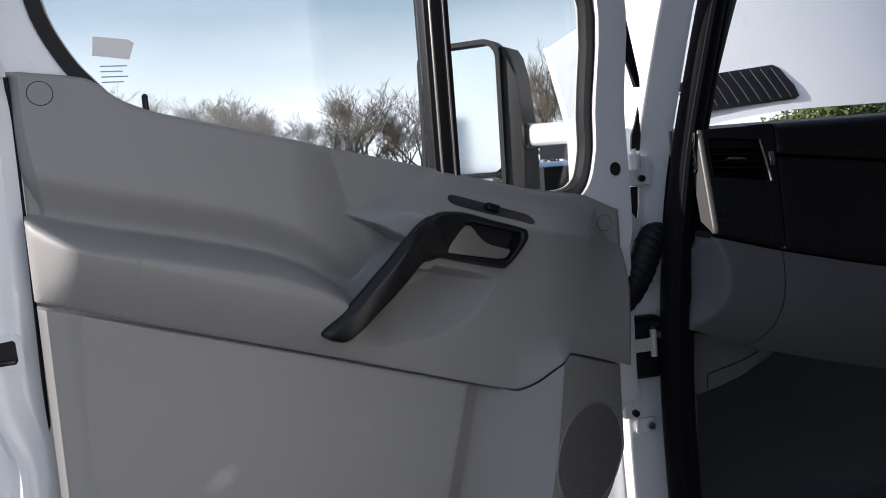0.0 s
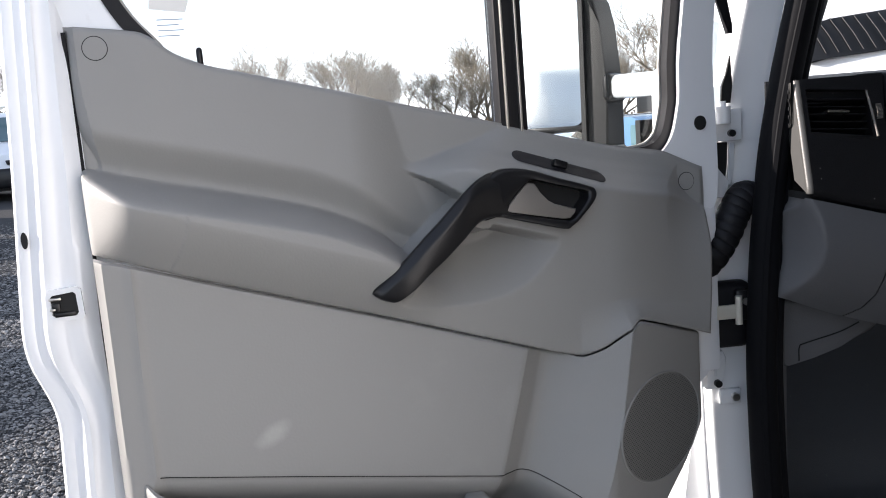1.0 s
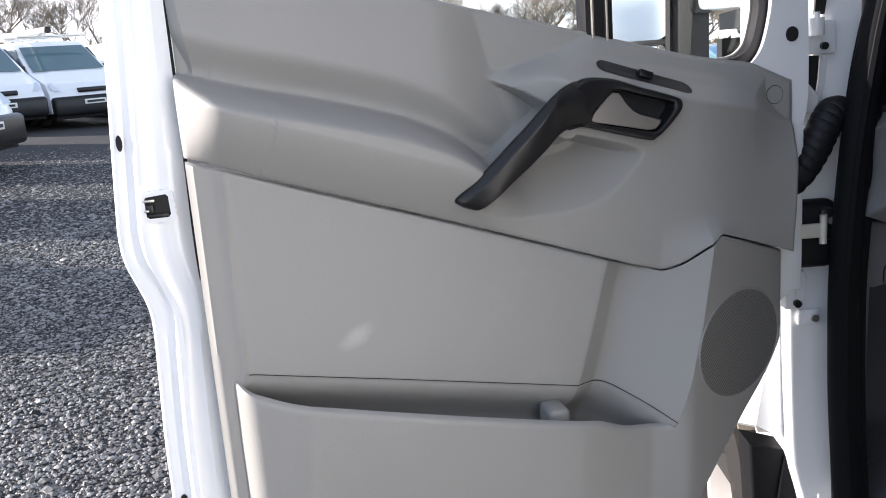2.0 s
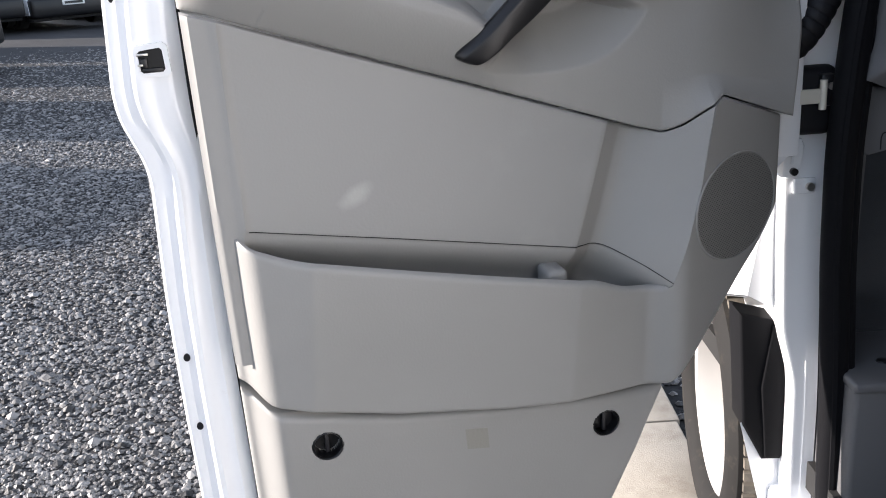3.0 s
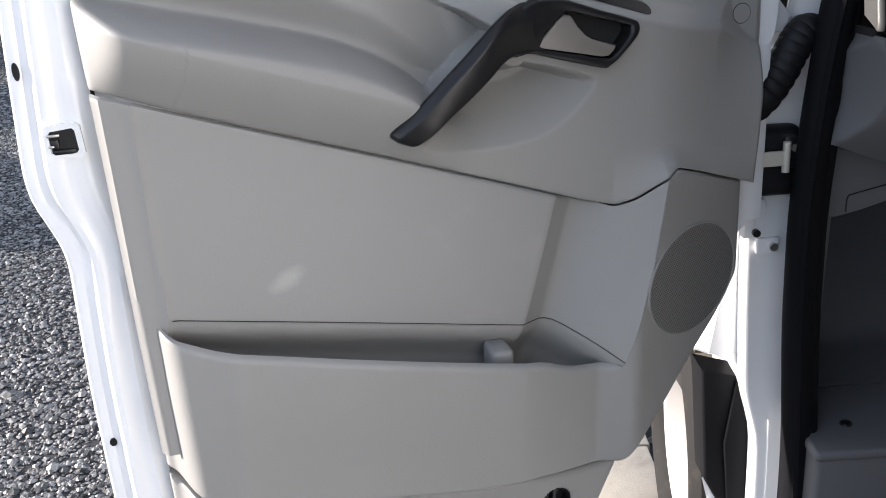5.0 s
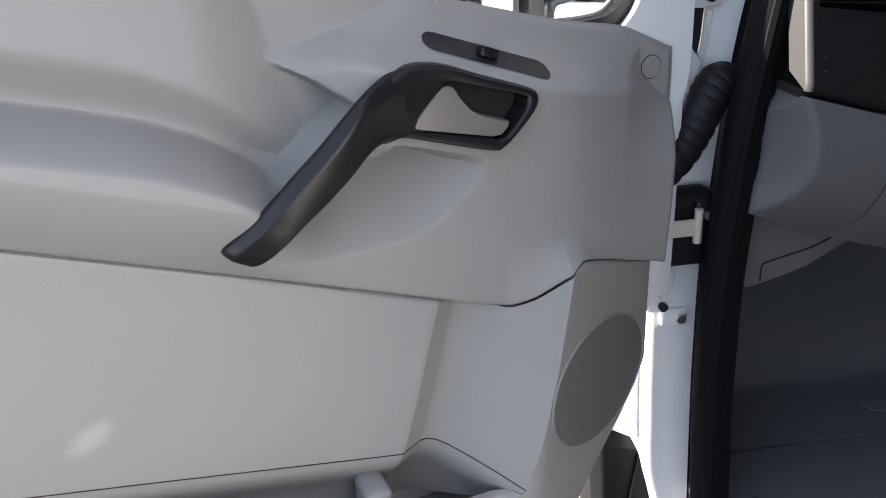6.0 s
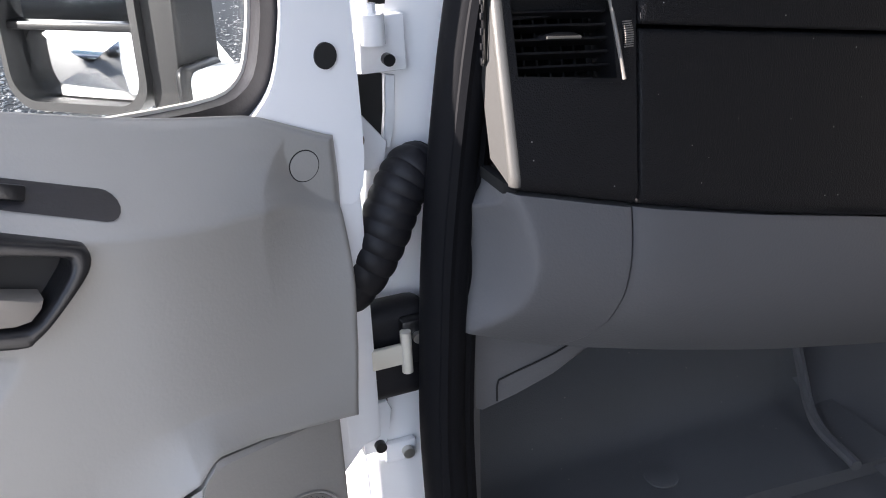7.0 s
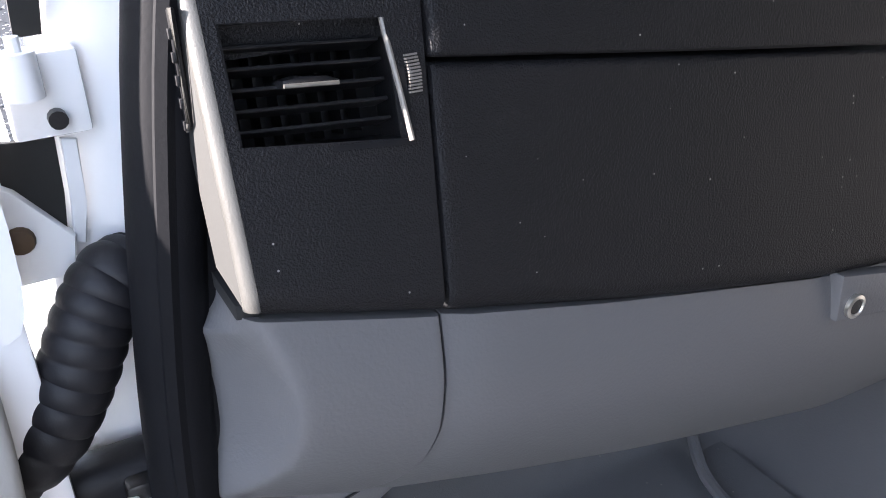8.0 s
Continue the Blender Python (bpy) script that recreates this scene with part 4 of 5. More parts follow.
part("cover_panel", prism(bmesh.new(), [(-0.032, 0.734), (0.058, 0.718), (0.060, 0.440), (-0.034, 0.442), (-0.048, 0.60)], -0.060, -0.050, lambda a, b, w: (a, -w, b), 0.004, 3), SEALRUB, cover)
part("lower_flange", sheet(bmesh.new(), lambda s, t: (-0.084 + 0.045 * (1 - t) + (0.08 - 0.03 * (1 - t)) * s, 0.062 + 0.01 * s, 0.33 + 0.19 * t), 4, 8), WHITE, body)
bm = box(bmesh.new(), -0.02, 0.10, -0.06, 0.12, 0.20, 0.37, 0.012)
part("sill", bm, WHITE, body)
part("arch_liner", sheet(bmesh.new(), lambda s, t: (0.02 + 0.30 * t, HUBY + 0.41 * math.cos(math.pi * s), HUBZ + 0.41 * math.sin(math.pi * s)), 24, 2), RUBBER, body)
part("side_sill", box(bmesh.new(), -0.01, 0.10, -1.15, -0.07, 0.20, 0.38, 0.02, 3), WHITE, body)

# wheel
wheel = new("front_wheel")
wheel.parent = body
wheel.matrix_basis = Matrix.Translation((0.085, HUBY, HUBZ)) @ pose(0, 0, 0, 0, 0, -6)
tagged(wheel, "dusty front wheel with a white steel rim")


def axle(x, y, h):
    return (-h, x, y)


def axle_in(x, y, h):
    return axle(x, y, h - 0.018)


bm = lathe(bmesh.new(), [(0.235, -0.10), (0.262, -0.112), (0.305, -0.114), (0.335, -0.100), (0.345, -0.07), (0.348, 0.0), (0.345, 0.07), (0.338, 0.104), (0.318, 0.119), (0.290, 0.123), (0.262, 0.117), (0.247, 0.102), (0.238, 0.085)], 64, axle)
part("tyre", bm, TYRE, wheel, "dusty black tyre")
bm = bmesh.new()
for k in range(72):
    q = 2 * math.pi * k / 72
    for h0, h1, off in ((0.03, 0.095, 0.0), (-0.03, 0.025, 0.5), (-0.095, -0.035, 0.0)):
        qq = q + off * 2 * math.pi / 72
        m = pose(0, 0, 0, math.degrees(qq), 0, 0)
        bmesh.ops.create_cube(bm, size=1.0, matrix=m @ Matrix.LocRotScale((-(h0 + h1) / 2, 0, 0.349), None, (h1 - h0, 0.022, 0.012)))
part("tread", bm, LITMUDTREAD, wheel, "muddy tread with its sunlit tan put into the colour", smooth=False)
bm = lathe(bmesh.new(), [(0.243, 0.085), (0.247, 0.106), (0.242, 0.112), (0.234, 0.106), (0.226, 0.080), (0.219, 0.040), (0.212, 0.012), (0.204, 0.004), (0.188, 0.012), (0.168, 0.034), (0.150, 0.044), (0.112, 0.044), (0.088, 0.036), (0.070, 0.020), (0.068, 0.010), (0.0, 0.010)], 64, axle_in)
rim = part("rim", bm, WHEELPAINT, wheel, "white painted steel rim")
for k in range(12):
    q = 2 * math.pi * k / 12
    o = [axle_in(0.196 * math.cos(q) + x * math.cos(q) - y * math.sin(q), 0.196 * math.sin(q) + x * math.sin(q) + y * math.cos(q), 0.016) for x, y in disc_outline(0, 0, 0.011, 0.020, 12)]
    bm = bmesh.new()
    bm.faces.new([bm.verts.new(p) for p in o])
    part("vent_hole", bm, DARK, rim)
hub = part("hub_cap", lathe(bmesh.new(), [(0.066, 0.008), (0.066, 0.040), (0.055, 0.054), (0.0, 0.056)], 32, axle_in), RIM, wheel, "grey hub cap")
for k in range(6):
    q = 2 * math.pi * (k + 0.5) / 6
    part("wheel_nut", lathe(bmesh.new(), [(0.012, 0.03), (0.012, 0.062), (0.007, 0.068), (0.0, 0.068)], 6, lambda x, y, h, q=q: axle_in(x + 0.098 * math.cos(q), y + 0.098 * math.sin(q), h)), CHROME, wheel)

# hinges, check strap and cable gaiter between door and pillar
def hinge(z, name):
    h = thing(name, "white painted door hinge with a bolt", "hinge")
    h.parent = body
    part("hinge_leaf", box(bmesh.new(), -0.026, 0.021, -0.010, 0.004, z - 0.026, z + 0.028, 0.003), WHITE, h)
    part("hinge_barrel", tube(bmesh.new(), [(-0.014, -0.020, z + 0.004), (-0.014, -0.020, z + 0.032)], 0.0115, 20, up=(1, 0, 0)), WHITE, h)
    part("hinge_pin", tube(bmesh.new(), [(-0.014, -0.020, z + 0.030), (-0.014, -0.020, z + 0.041)], 0.0045, 10, up=(1, 0, 0)), WHITE, h)
    part("hinge_bolt", tube(bmesh.new(), [(0.001, 0.0, z - 0.013), (0.001, -0.019, z - 0.013)], 0.006, 12), BLACK, h)
    del h["category"]
    return h


hinge(1.495, "upper_hinge")
low_hinge = thing("lower_hinge", "white painted lower hinge leaf with bolts", "hinge")
low_hinge.parent = body
del low_hinge["category"]
part("hinge_leaf", prism(bmesh.new(), [(-0.060, 1.108), (-0.030, 1.112), (-0.024, 1.098), (-0.028, 1.080), (-0.034, 1.064), (-0.036, 1.045), (-0.060, 1.045)], 0.0, 0.026, lambda a, b, w: (a, -w, b), 0.003), WHITE, low_hinge)
part("hinge_bolt", tube(bmesh.new(), [(-0.042, -0.02, 1.056), (-0.042, -0.034, 1.056)], 0.0065, 12), BLACK, low_hinge)
part("hinge_slot", box(bmesh.new(), -0.047, -0.042, -0.0275, -0.02, 1.068, 1.092, 0.001), BOXWHITE, low_hinge)
# flat dark pieces on the pillar carry the shade of its openings
for x0, x1, z0, z1 in ((-0.050, -0.022, 1.055, 1.10),):
    boxed("gap_shade", x0, x1, -0.004, 0.010, z0, z1, DARK, body, 0.002)
part("pillar_shade", prism(bmesh.new(), [(-0.040, 1.470), (-0.003, 1.467), (-0.005, 1.43), (-0.010, 1.394), (-0.014, 1.396), (-0.040, 1.43)], 0.0, 0.0045, lambda a, b, w: (a, -w, b)), DARK, body)
part("pillar_recess", prism(bmesh.new(), [(0.000, 1.466), (0.010, 1.464), (0.007, 1.42), (0.001, 1.392), (-0.006, 1.395), (-0.002, 1.43)], 0.0, 0.0048, lambda a, b, w: (a, -w, b), 0.001), BOXWHITE, body)
part("bracket_bolt", lathe(bmesh.new(), [(0.0, 0.020), (0.008, 0.019), (0.0095, 0.016), (0.0095, 0.0)], 16, lambda x, y, h: (-0.038 + x, -h, 1.408 + y)), RUSTY, body)
part("pillar_bracket", prism(bmesh.new(), [(-0.050, 1.375), (-0.050, 1.450), (-0.034, 1.439), (-0.005, 1.402), (-0.010, 1.375)], 0.0, 0.014, lambda a, b, w: (a, -w, b), 0.003), WHITE, body)
part("pillar_bolt", tube(bmesh.new(), [(-0.004, 0.0, 1.022), (-0.004, -0.014, 1.022)], 0.007, 12), CHROME, body)
part("pillar_tab", box(bmesh.new(), -0.030, 0.008, -0.006, 0.004, 1.008, 1.036, 0.003), WHITE, body)

gaiter_path = spline([(0.024, -0.024, 1.374), (0.008, -0.034, 1.374), (-0.010, -0.042, 1.352), (-0.028, -0.046, 1.318), (-0.052, -0.047, 1.283), (-0.092, -0.040, 1.244)], 36)
bm = tube(bmesh.new(), gaiter_path, lambda t: 0.0252 + 0.0020 * abs(math.sin(math.pi * 13 * t + 0.8)) ** 0.6, 24, up=(0, 1, 0))
part("cable_gaiter", bm, RUBBER, body, "black ribbed rubber cable gaiter")
pad = part("check_pad", box(bmesh.new(), -0.066, 0.022, -0.044, 0.0, 1.118, 1.234, 0.020, 5), RUBBER, body, "black rubber pad behind the check strap")
part("check_strap", box(bmesh.new(), -0.080, -0.012, -0.062, -0.056, 1.176, 1.200, 0.002), STRAP, body, "bright steel check strap")
part("check_pivot", tube(bmesh.new(), [(-0.014, -0.060, 1.166), (-0.014, -0.060, 1.214)], 0.006, 12, up=(1, 0, 0)), STRAP, body)
part("check_bracket", box(bmesh.new(), -0.016, 0.008, -0.056, -0.028, 1.170, 1.222, 0.004), BLACK, body)
part("check_bolt", tube(bmesh.new(), [(0.000, -0.05, 1.203), (0.000, -0.062, 1.203)], 0.006, 10), CHROME, body)

# ---- dashboard ----
dash = thing("dashboard", "black and grey moulded van dashboard", "dashboard")
ZB = smooth_curve([(0.0, 1.396), (0.071, 1.378), (0.192, 1.343), (0.346, 1.306), (0.59, 1.256), (0.9, 1.225), (1.7, 1.22)], 0.03)
ZG = smooth_curve([(0.0, 1.226), (0.027, 1.219), (0.139, 1.173), (0.281, 1.131), (0.434, 1.091), (0.7, 1.035), (1.7, 1.01)], 0.03)
GROOVE = curve([(0.19, 1.508), (0.214, 1.505), (0.645, 1.453), (1.7, 1.43)])


def upper_y(x, z):
    zb = ZB(x)
    t = (z - zb) / (1.56 - zb)
    y = -0.147 + 0.046 * t
    y -= 0.006 * step(0.205, 0.5, x)
    # rounded lower lip and top edge
    d = z - zb
    if d < 0.02:
        y += 0.02 - math.sqrt(max(0.0, 0.02 ** 2 - (0.02 - d) ** 2))
    return y


def main_dash(below):
    bm = bmesh.new()
    n = 44 if below else 16

    def fn(s, t):
        x = 0.2015 + 1.45 * s ** 1.5
        zb, g = ZB(x), GROOVE(x)
        lo, hi = (zb, g - 0.0018) if below else (g + 0.0018, 1.562)
        z = lo + (hi - lo) * (0.5 - 0.5 * math.cos(math.pi * t))
        y = upper_y(x, z)
        x += 0.011 * (1 - s) ** 2 * (z - 1.35) / 0.19
        if not below:
            y -= 0.003
        for d, r in ((hi - z, 0.005 if below else 0.018), (1.45 * s ** 1.5, 0.005)) + (() if below else ((z - lo, 0.005),)):
            if d < r:
                y += r - math.sqrt(max(0.0, r * r - (r - d) ** 2))
        return (x, y, z)

    return sheet(bm, fn, 90, n, lambda s, t: (fn(s, t)[0], 0.05, fn(s, t)[2]))


part("glovebox_lid", main_dash(True), DASH, dash, "black grained glovebox lid, scratched and dusty")
part("dash_pad", main_dash(False), DASH, dash, "black grained dash pad")
part("dash_top", sheet(bmesh.new(), lambda s, t: (0.066 + 1.6 * s, -0.088 + 0.84 * t, 1.558 + 0.012 * math.sin(math.pi * t)), 8, 12, lambda s, t: (0.066 + 1.6 * s, -0.088 + 0.84 * t, 1.52)), DASH, dash)
VX0, VX1, VZ0, VZ1 = 0.084, 0.184, 1.4715, 1.5405


def end_module():
    """The dash end with a square hole for the vent."""
    bm = bmesh.new()
    xs = list(np.linspace(0.0695, VX0, 10)) + list(np.linspace(VX0 + 0.008, VX1 - 0.008, 10)) + list(np.linspace(VX1, 0.1985, 8))

    def hole(x, z):
        return VX0 - 1e-6 <= x <= VX1 + 1e-6 and VZ0 - 1e-6 <= z <= VZ1 + 1e-6
    rows = []
    for x in xs:
        zb = ZB(x)
        low = VZ0 + 0.014 * (VX1 - x) / (VX1 - VX0) - 0.007
        top = VZ1 + 0.009 * (VX1 - x) / (VX1 - VX0) - 0.0045
        col = [zb + (low - zb) * k / 24 for k in range(25)] + [top, top + 0.004, 1.560]
        r = []
        for z in col:
            y = upper_y(x, z)
            e = x - 0.0695
            if e < 0.006:
                y += 0.006 - math.sqrt(max(0.0, 0.006 ** 2 - (0.006 - e) ** 2))
            lean = 0.011 * (z - 1.35) / 0.19 * max(0.0, (x - VX1) / (0.1985 - VX1))
            r.append(bm.verts.new((x + lean, y, z)))
        rows.append(r)
    for i in range(len(xs) - 1):
        for j in range(len(rows[0]) - 1):
            if j == 24 and xs[i] >= VX0 - 1e-6 and xs[i + 1] <= VX1 + 1e-6:
                continue
            bm.faces.new((rows[i][j], rows[i + 1][j], rows[i + 1][j + 1], rows[i][j + 1]))
    return bm


part("dash_end", end_module(), DASH, dash, "black dash end round the side vent")
END_X = 0.0675


def end_side(s, t):
    """The side of the dash end, swung back from its front edge."""
    z = 1.386 + 0.173 * t + 0.018 * (1 - t) * s
    return (END_X - 0.006 * s, upper_y(0.085, z) + 0.007 + 0.022 * s, z)


side = part("dash_end_side", sheet(bmesh.new(), end_side, 6, 24), SIDEPALE, dash, "side face of the dash end with sunlight in its tone")


def end_round(s, t):
    q = 0.5 * math.pi * s
    z = 1.384 + 0.175 * t
    return (END_X + 0.0085 * (1 - math.cos(q)), upper_y(0.085, z) + 0.0072 - 0.0082 * math.sin(q), z)


part("end_edge", sheet(bmesh.new(), end_round, 10, 30), EDGE, dash, "rounded edge of the dash end with sun sheen in its colour")
# small demister outlet on the side of the dash end
outlet = part("side_outlet", box(bmesh.new(), 0.0605, 0.0650, -0.100, -0.083, 1.488, 1.556, 0.002), BLACK, dash, "small black demister outlet")
for k in range(5):
    boxed("outlet_fin", 0.0592, 0.063, -0.100, -0.084, 1.493 + 0.013 * k, 1.487 + 0.013 * k, HOUSING, outlet, 0.0005)
part("outlet_frame", tube(bmesh.new(), [(0.0618, -0.1005, 1.556), (0.0616, -0.1015, 1.492), (0.0612, -0.0985, 1.4868), (0.0608, -0.084, 1.4866)], 0.0012, 8), EDGE, outlet, "pale edge round the outlet")
# dark block that stands for the shadow under the dash end
part("end_gap_shade", prism(bmesh.new(), [(0.064, 1.387), (0.070, 1.386), (0.078, 1.383), (0.078, 1.374), (0.064, 1.376)], 0.070, 0.132, lambda a, b, w: (a, -w, b), 0.002), DARK, dash)
vent = part("side_vent", ring(bmesh.new(), [(VX0 - 0.003, 1.476), (VX1 + 0.003, 1.464), (VX1 + 0.003, 1.549), (VX0 - 0.003, 1.557)], [(VX0, 1.479), (VX1, 1.468), (VX1, 1.546), (VX0, 1.553)], 0.098, 0.143, lambda a, b, w: (a, -w, b)), BLACK, dash, "square side air vent with horizontal slats")
for k in range(5):
    z = 1.4845 + 0.0124 * k
    bm = box(bmesh.new(), -0.047, 0.047, -0.011, 0.011, -0.0012, 0.0012, 0.0005, 1)
    bmesh.ops.transform(bm, matrix=Matrix.Translation((0.131, -0.122, z)) @ pose(0, 0, 0, -12, 5, 0), verts=bm.verts)
    part("slat", bm, BLACK, vent)
for k in range(7):
    boxed("rear_slat", 0.093 + 0.0125 * k, 0.095 + 0.0125 * k, -0.108, -0.085, 1.475, 1.552, BLACK, vent, 0.0)
boxed("vent_back", VX0 - 0.01, VX1 + 0.01, -0.072, -0.066, 1.465, 1.56, DARK, vent, 0.0)
part("vent_tab", prism(bmesh.new(), [(0.112, 1.512), (0.140, 1.509), (0.146, 1.512), (0.138, 1.516), (0.122, 1.518), (0.112, 1.517)], 0.126, 0.146, lambda a, b, w: (a, -w, b), 0.002), BLACK, vent)
part("tab_edge", tube(bmesh.new(), [(0.112, -0.147, 1.5135), (0.144, -0.147, 1.5105)], 0.0014, 8), CHROME, vent)
part("vent_bezel", tube(bmesh.new(), [(VX1 - 0.006, -0.141, 1.546), (VX1 - 0.003, -0.144, 1.505), (VX1 - 0.0005, -0.1465, 1.467)], 0.0019, 8, up=(0, 1, 0)), LEVER, vent, "satin silver vent edge")
bm = lathe(bmesh.new(), [(0.0, -0.004), (0.013, -0.004), (0.0145, -0.002), (0.0145, 0.002), (0.013, 0.004), (0.0, 0.004)], 28, lambda x, y, h: (0.1915 + h, -0.133 + x, 1.508 + y))
# the vent lies in the leaning face of the dash
vent.matrix_basis = Matrix.Translation((0.1345, -0.1135, 1.5045)) @ pose(0, 0, 0, -14, 0, 0) @ Matrix.Diagonal((1.04, 1.0, 0.97, 1.0)) @ Matrix.Translation((-0.131, 0.1436, -1.511))
part("thumb_wheel", bm, BLACK, vent, "ribbed black thumb wheel")
for k in range(12):
    z = 1.4965 + 0.0021 * k
    boxed("wheel_rib", 0.1875, 0.1955, -0.1485 + 0.22 * abs(z - 1.508), -0.143, z - 0.0006, z + 0.0006, LEVER, vent, 0.0)


def grey_y(x, z):
    zt, zb = ZB(x), ZG(x)
    t = (zt - z) / (zt - zb)
    return -0.140 - 0.016 * math.sin(math.pi * min(1, t * 0.9)) + 0.055 * t ** 2.2


END_EDGE = smooth_curve([(-0.1, 0.030), (0.0, 0.042), (0.1, 0.055), (0.3, 0.080), (0.45, 0.089), (0.6, 0.092), (0.75, 0.089), (0.9, 0.080), (1.0, 0.073), (1.1, 0.066)], 0.08)


def grey_sheet(x0, x1, n):
    bm = bmesh.new()

    def fn(s, t):
        x = x0(t) + (x1(t) - x0(t)) * s
        z = ZG(x) + (ZB(x) - 0.001 - ZG(x)) * t
        y = grey_y(x, z)
        # hollow beside the doorway
        edge = END_EDGE(t)
        q = 0.5 * ((edge - x) + math.sqrt((edge - x) ** 2 + 0.004 ** 2))
        y += (1.7 - 0.5 * step(0.75, 1.0, t)) * q
        m = min(x - x0(t), x1(t) - x)
        if m < 0.004:
            y += 0.004 - math.sqrt(max(0, 0.004 ** 2 - (0.004 - m) ** 2))
        return (x, y, z)

    return sheet(bm, fn, n, 40, lambda s, t: (x0(t) + (x1(t) - x0(t)) * s, 0.02, fn(s, t)[2]))


def joint(t):
    return float(np.interp(t, (0.0, 0.12, 0.28, 0.5, 0.75, 1.0), (0.150, 0.172, 0.186, 0.194, 0.197, 0.198)))


part("lower_dash_end", grey_sheet(lambda t: 0.038 + 0.027 * step(0.70, 0.98, t), lambda t: joint(t) - 0.001, 70), DASHGREY, dash, "grey lower dash end panel")
part("glovebox_panel", grey_sheet(lambda t: joint(t) + 0.001, lambda t: 1.6, 60), DASHGREY, dash, "grey lower dash panel")
lockp = part("glovebox_latch", prism(bmesh.new(), [(0.598, 1.260), (0.700, 1.238), (0.705, 1.195), (0.600, 1.212)], 0.140, 0.1545, lambda a, b, w: (a, -w, b), 0.002), DASHGREY, dash, "grey glovebox latch with a key lock")
part("lock_ring", lathe(bmesh.new(), [(0.012, 0.0), (0.012, 0.004), (0.009, 0.005), (0.008, 0.002), (0.0, 0.002)], 24, lambda x, y, h: (0.619 + x, -0.1545 - h, 1.224 + y)), CHROME, lockp)
part("lock_core", lathe(bmesh.new(), [(0.0075, 0.002), (0.0075, 0.0035), (0.0, 0.0035)], 20, lambda x, y, h: (0.619 + x, -0.1545 - h, 1.224 + y)), BLACK, lockp)
boxed("latch_recess", 0.597, 0.70, -0.1475, -0.12, 1.178, 1.208, DASHGREY, lockp, 0.003)

# ---- footwell ----
cab = thing("cab_footwell", "dark passenger footwell with a worn rubber mat", "footwell")
part("kick_panel", sheet(bmesh.new(), lambda s, t: (0.052 + 0.010 * t + 0.020 * s, -0.056 + 0.028 * s, 0.42 + 0.80 * t), 4, 20), DASHGREY, cab, "grey strip of trim beside the seal")
part("kick_side", sheet(bmesh.new(), lambda s, t: (0.072 + 0.05 * s * s, -0.028 + 0.5 * s, 0.42 + 0.66 * t), 8, 6), DASHGREY, cab)
brk = part("under_dash_cover", prism(bmesh.new(), [(0.055, 1.20), (0.26, 1.16), (0.225, 1.128), (0.165, 1.104), (0.12, 1.090), (0.076, 1.080), (0.055, 1.074)], -0.03, 0.045, lambda a, b, w: (a, -w, b), 0.010, 3), DASHGREY, cab, "grey cover under the dash")
part("cover_joint", tube(bmesh.new(), spline([(0.094, -0.0465, 1.088), (0.095, -0.0465, 1.112), (0.106, -0.0465, 1.118), (0.165, -0.0465, 1.132), (0.20, -0.0465, 1.146)], 6), 0.0012, 6, up=(0, 1, 0)), DARK, brk)


def floor_z(x, y):
    toe = max(0.0, y - 0.22)
    return 0.70 + 0.9 * toe * step(0.0, 0.1, toe) + 0.0015 * math.sin(23 * x)


part("rubber_mat", sheet(bmesh.new(), lambda s, t: (0.085 + 0.80 * s, 0.082 - 0.05 * s + 0.56 * t, floor_z(0.085 + 0.80 * s, 0.082 - 0.05 * s + 0.56 * t)), 40, 40, lambda s, t: (0.085 + 0.80 * s, 0.082 - 0.05 * s + 0.56 * t, 0.672)), MAT, cab, "dark grey moulded rubber floor mat")
part("mat_edge", tube(bmesh.new(), spline([(0.93, 0.40, 0.845), (0.86, 0.26, 0.745), (0.80, 0.15, 0.709), (0.775, 0.03, 0.709)], 6), 0.010, 8), DASHGREY, cab)
part("mat_button", lathe(bmesh.new(), [(0.028, 0.0), (0.028, 0.003), (0.025, 0.004), (0.0, 0.004)], 28, lambda x, y, h: (0.476 + x, 0.146 + y, floor_z(0.476, 0.146) + h + 0.001)), MAT, cab)
part("console_foot", sheet(bmesh.new(), lambda s, t: (0.79 + 0.10 * t + 0.7 * s, -0.20 + 0.80 * t, 0.690 + 0.26 * step(0.05, 0.75, s) + 0.22 * max(0.0, t - 0.45)), 30, 20), DASHGREY, cab, "grey moulded console foot")
part("front_floor", box(bmesh.new(), 0.085, 1.75, -0.12, 0.70, 0.60, 0.670, 0.004), MAT, cab)
part("cab_floor", box(bmesh.new(), 0.46, 1.75, -1.6, -0.124, 0.36, 0.672, 0.006), MAT, cab)
part("step_floor", box(bmesh.new(), 0.10, 0.456, -1.10, -0.14, 0.33, 0.385, 0.004), MAT, cab)
step_part = part("step_riser", box(bmesh.new(), 0.044, 0.46, -0.135, 0.06, 0.36, 0.690, 0.010, 3), DASHGREY, cab, "grey plastic riser in front of the entry step")
boxed("step_lip", 0.040, 0.468, -0.142, 0.07, 0.680, 0.700, DASHGREY, step_part, 0.007, seg=3)
part("lip_stud", lathe(bmesh.new(), [(0.0, 0.004), (0.009, 0.003), (0.011, 0.0)], 16, lambda x, y, h: (0.125 + x, -0.06 + y, 0.700 + h)), BLACK, step_part)

# plain shell that closes the cab
shell_cab = thing("cab_shell", "plain cab shell with headliner and bulkhead", "van cab")
boxed("cab_roof", 0.10, 1.75, -1.6, 0.05, 2.25, 2.30, LINER, shell_cab, 0.01)
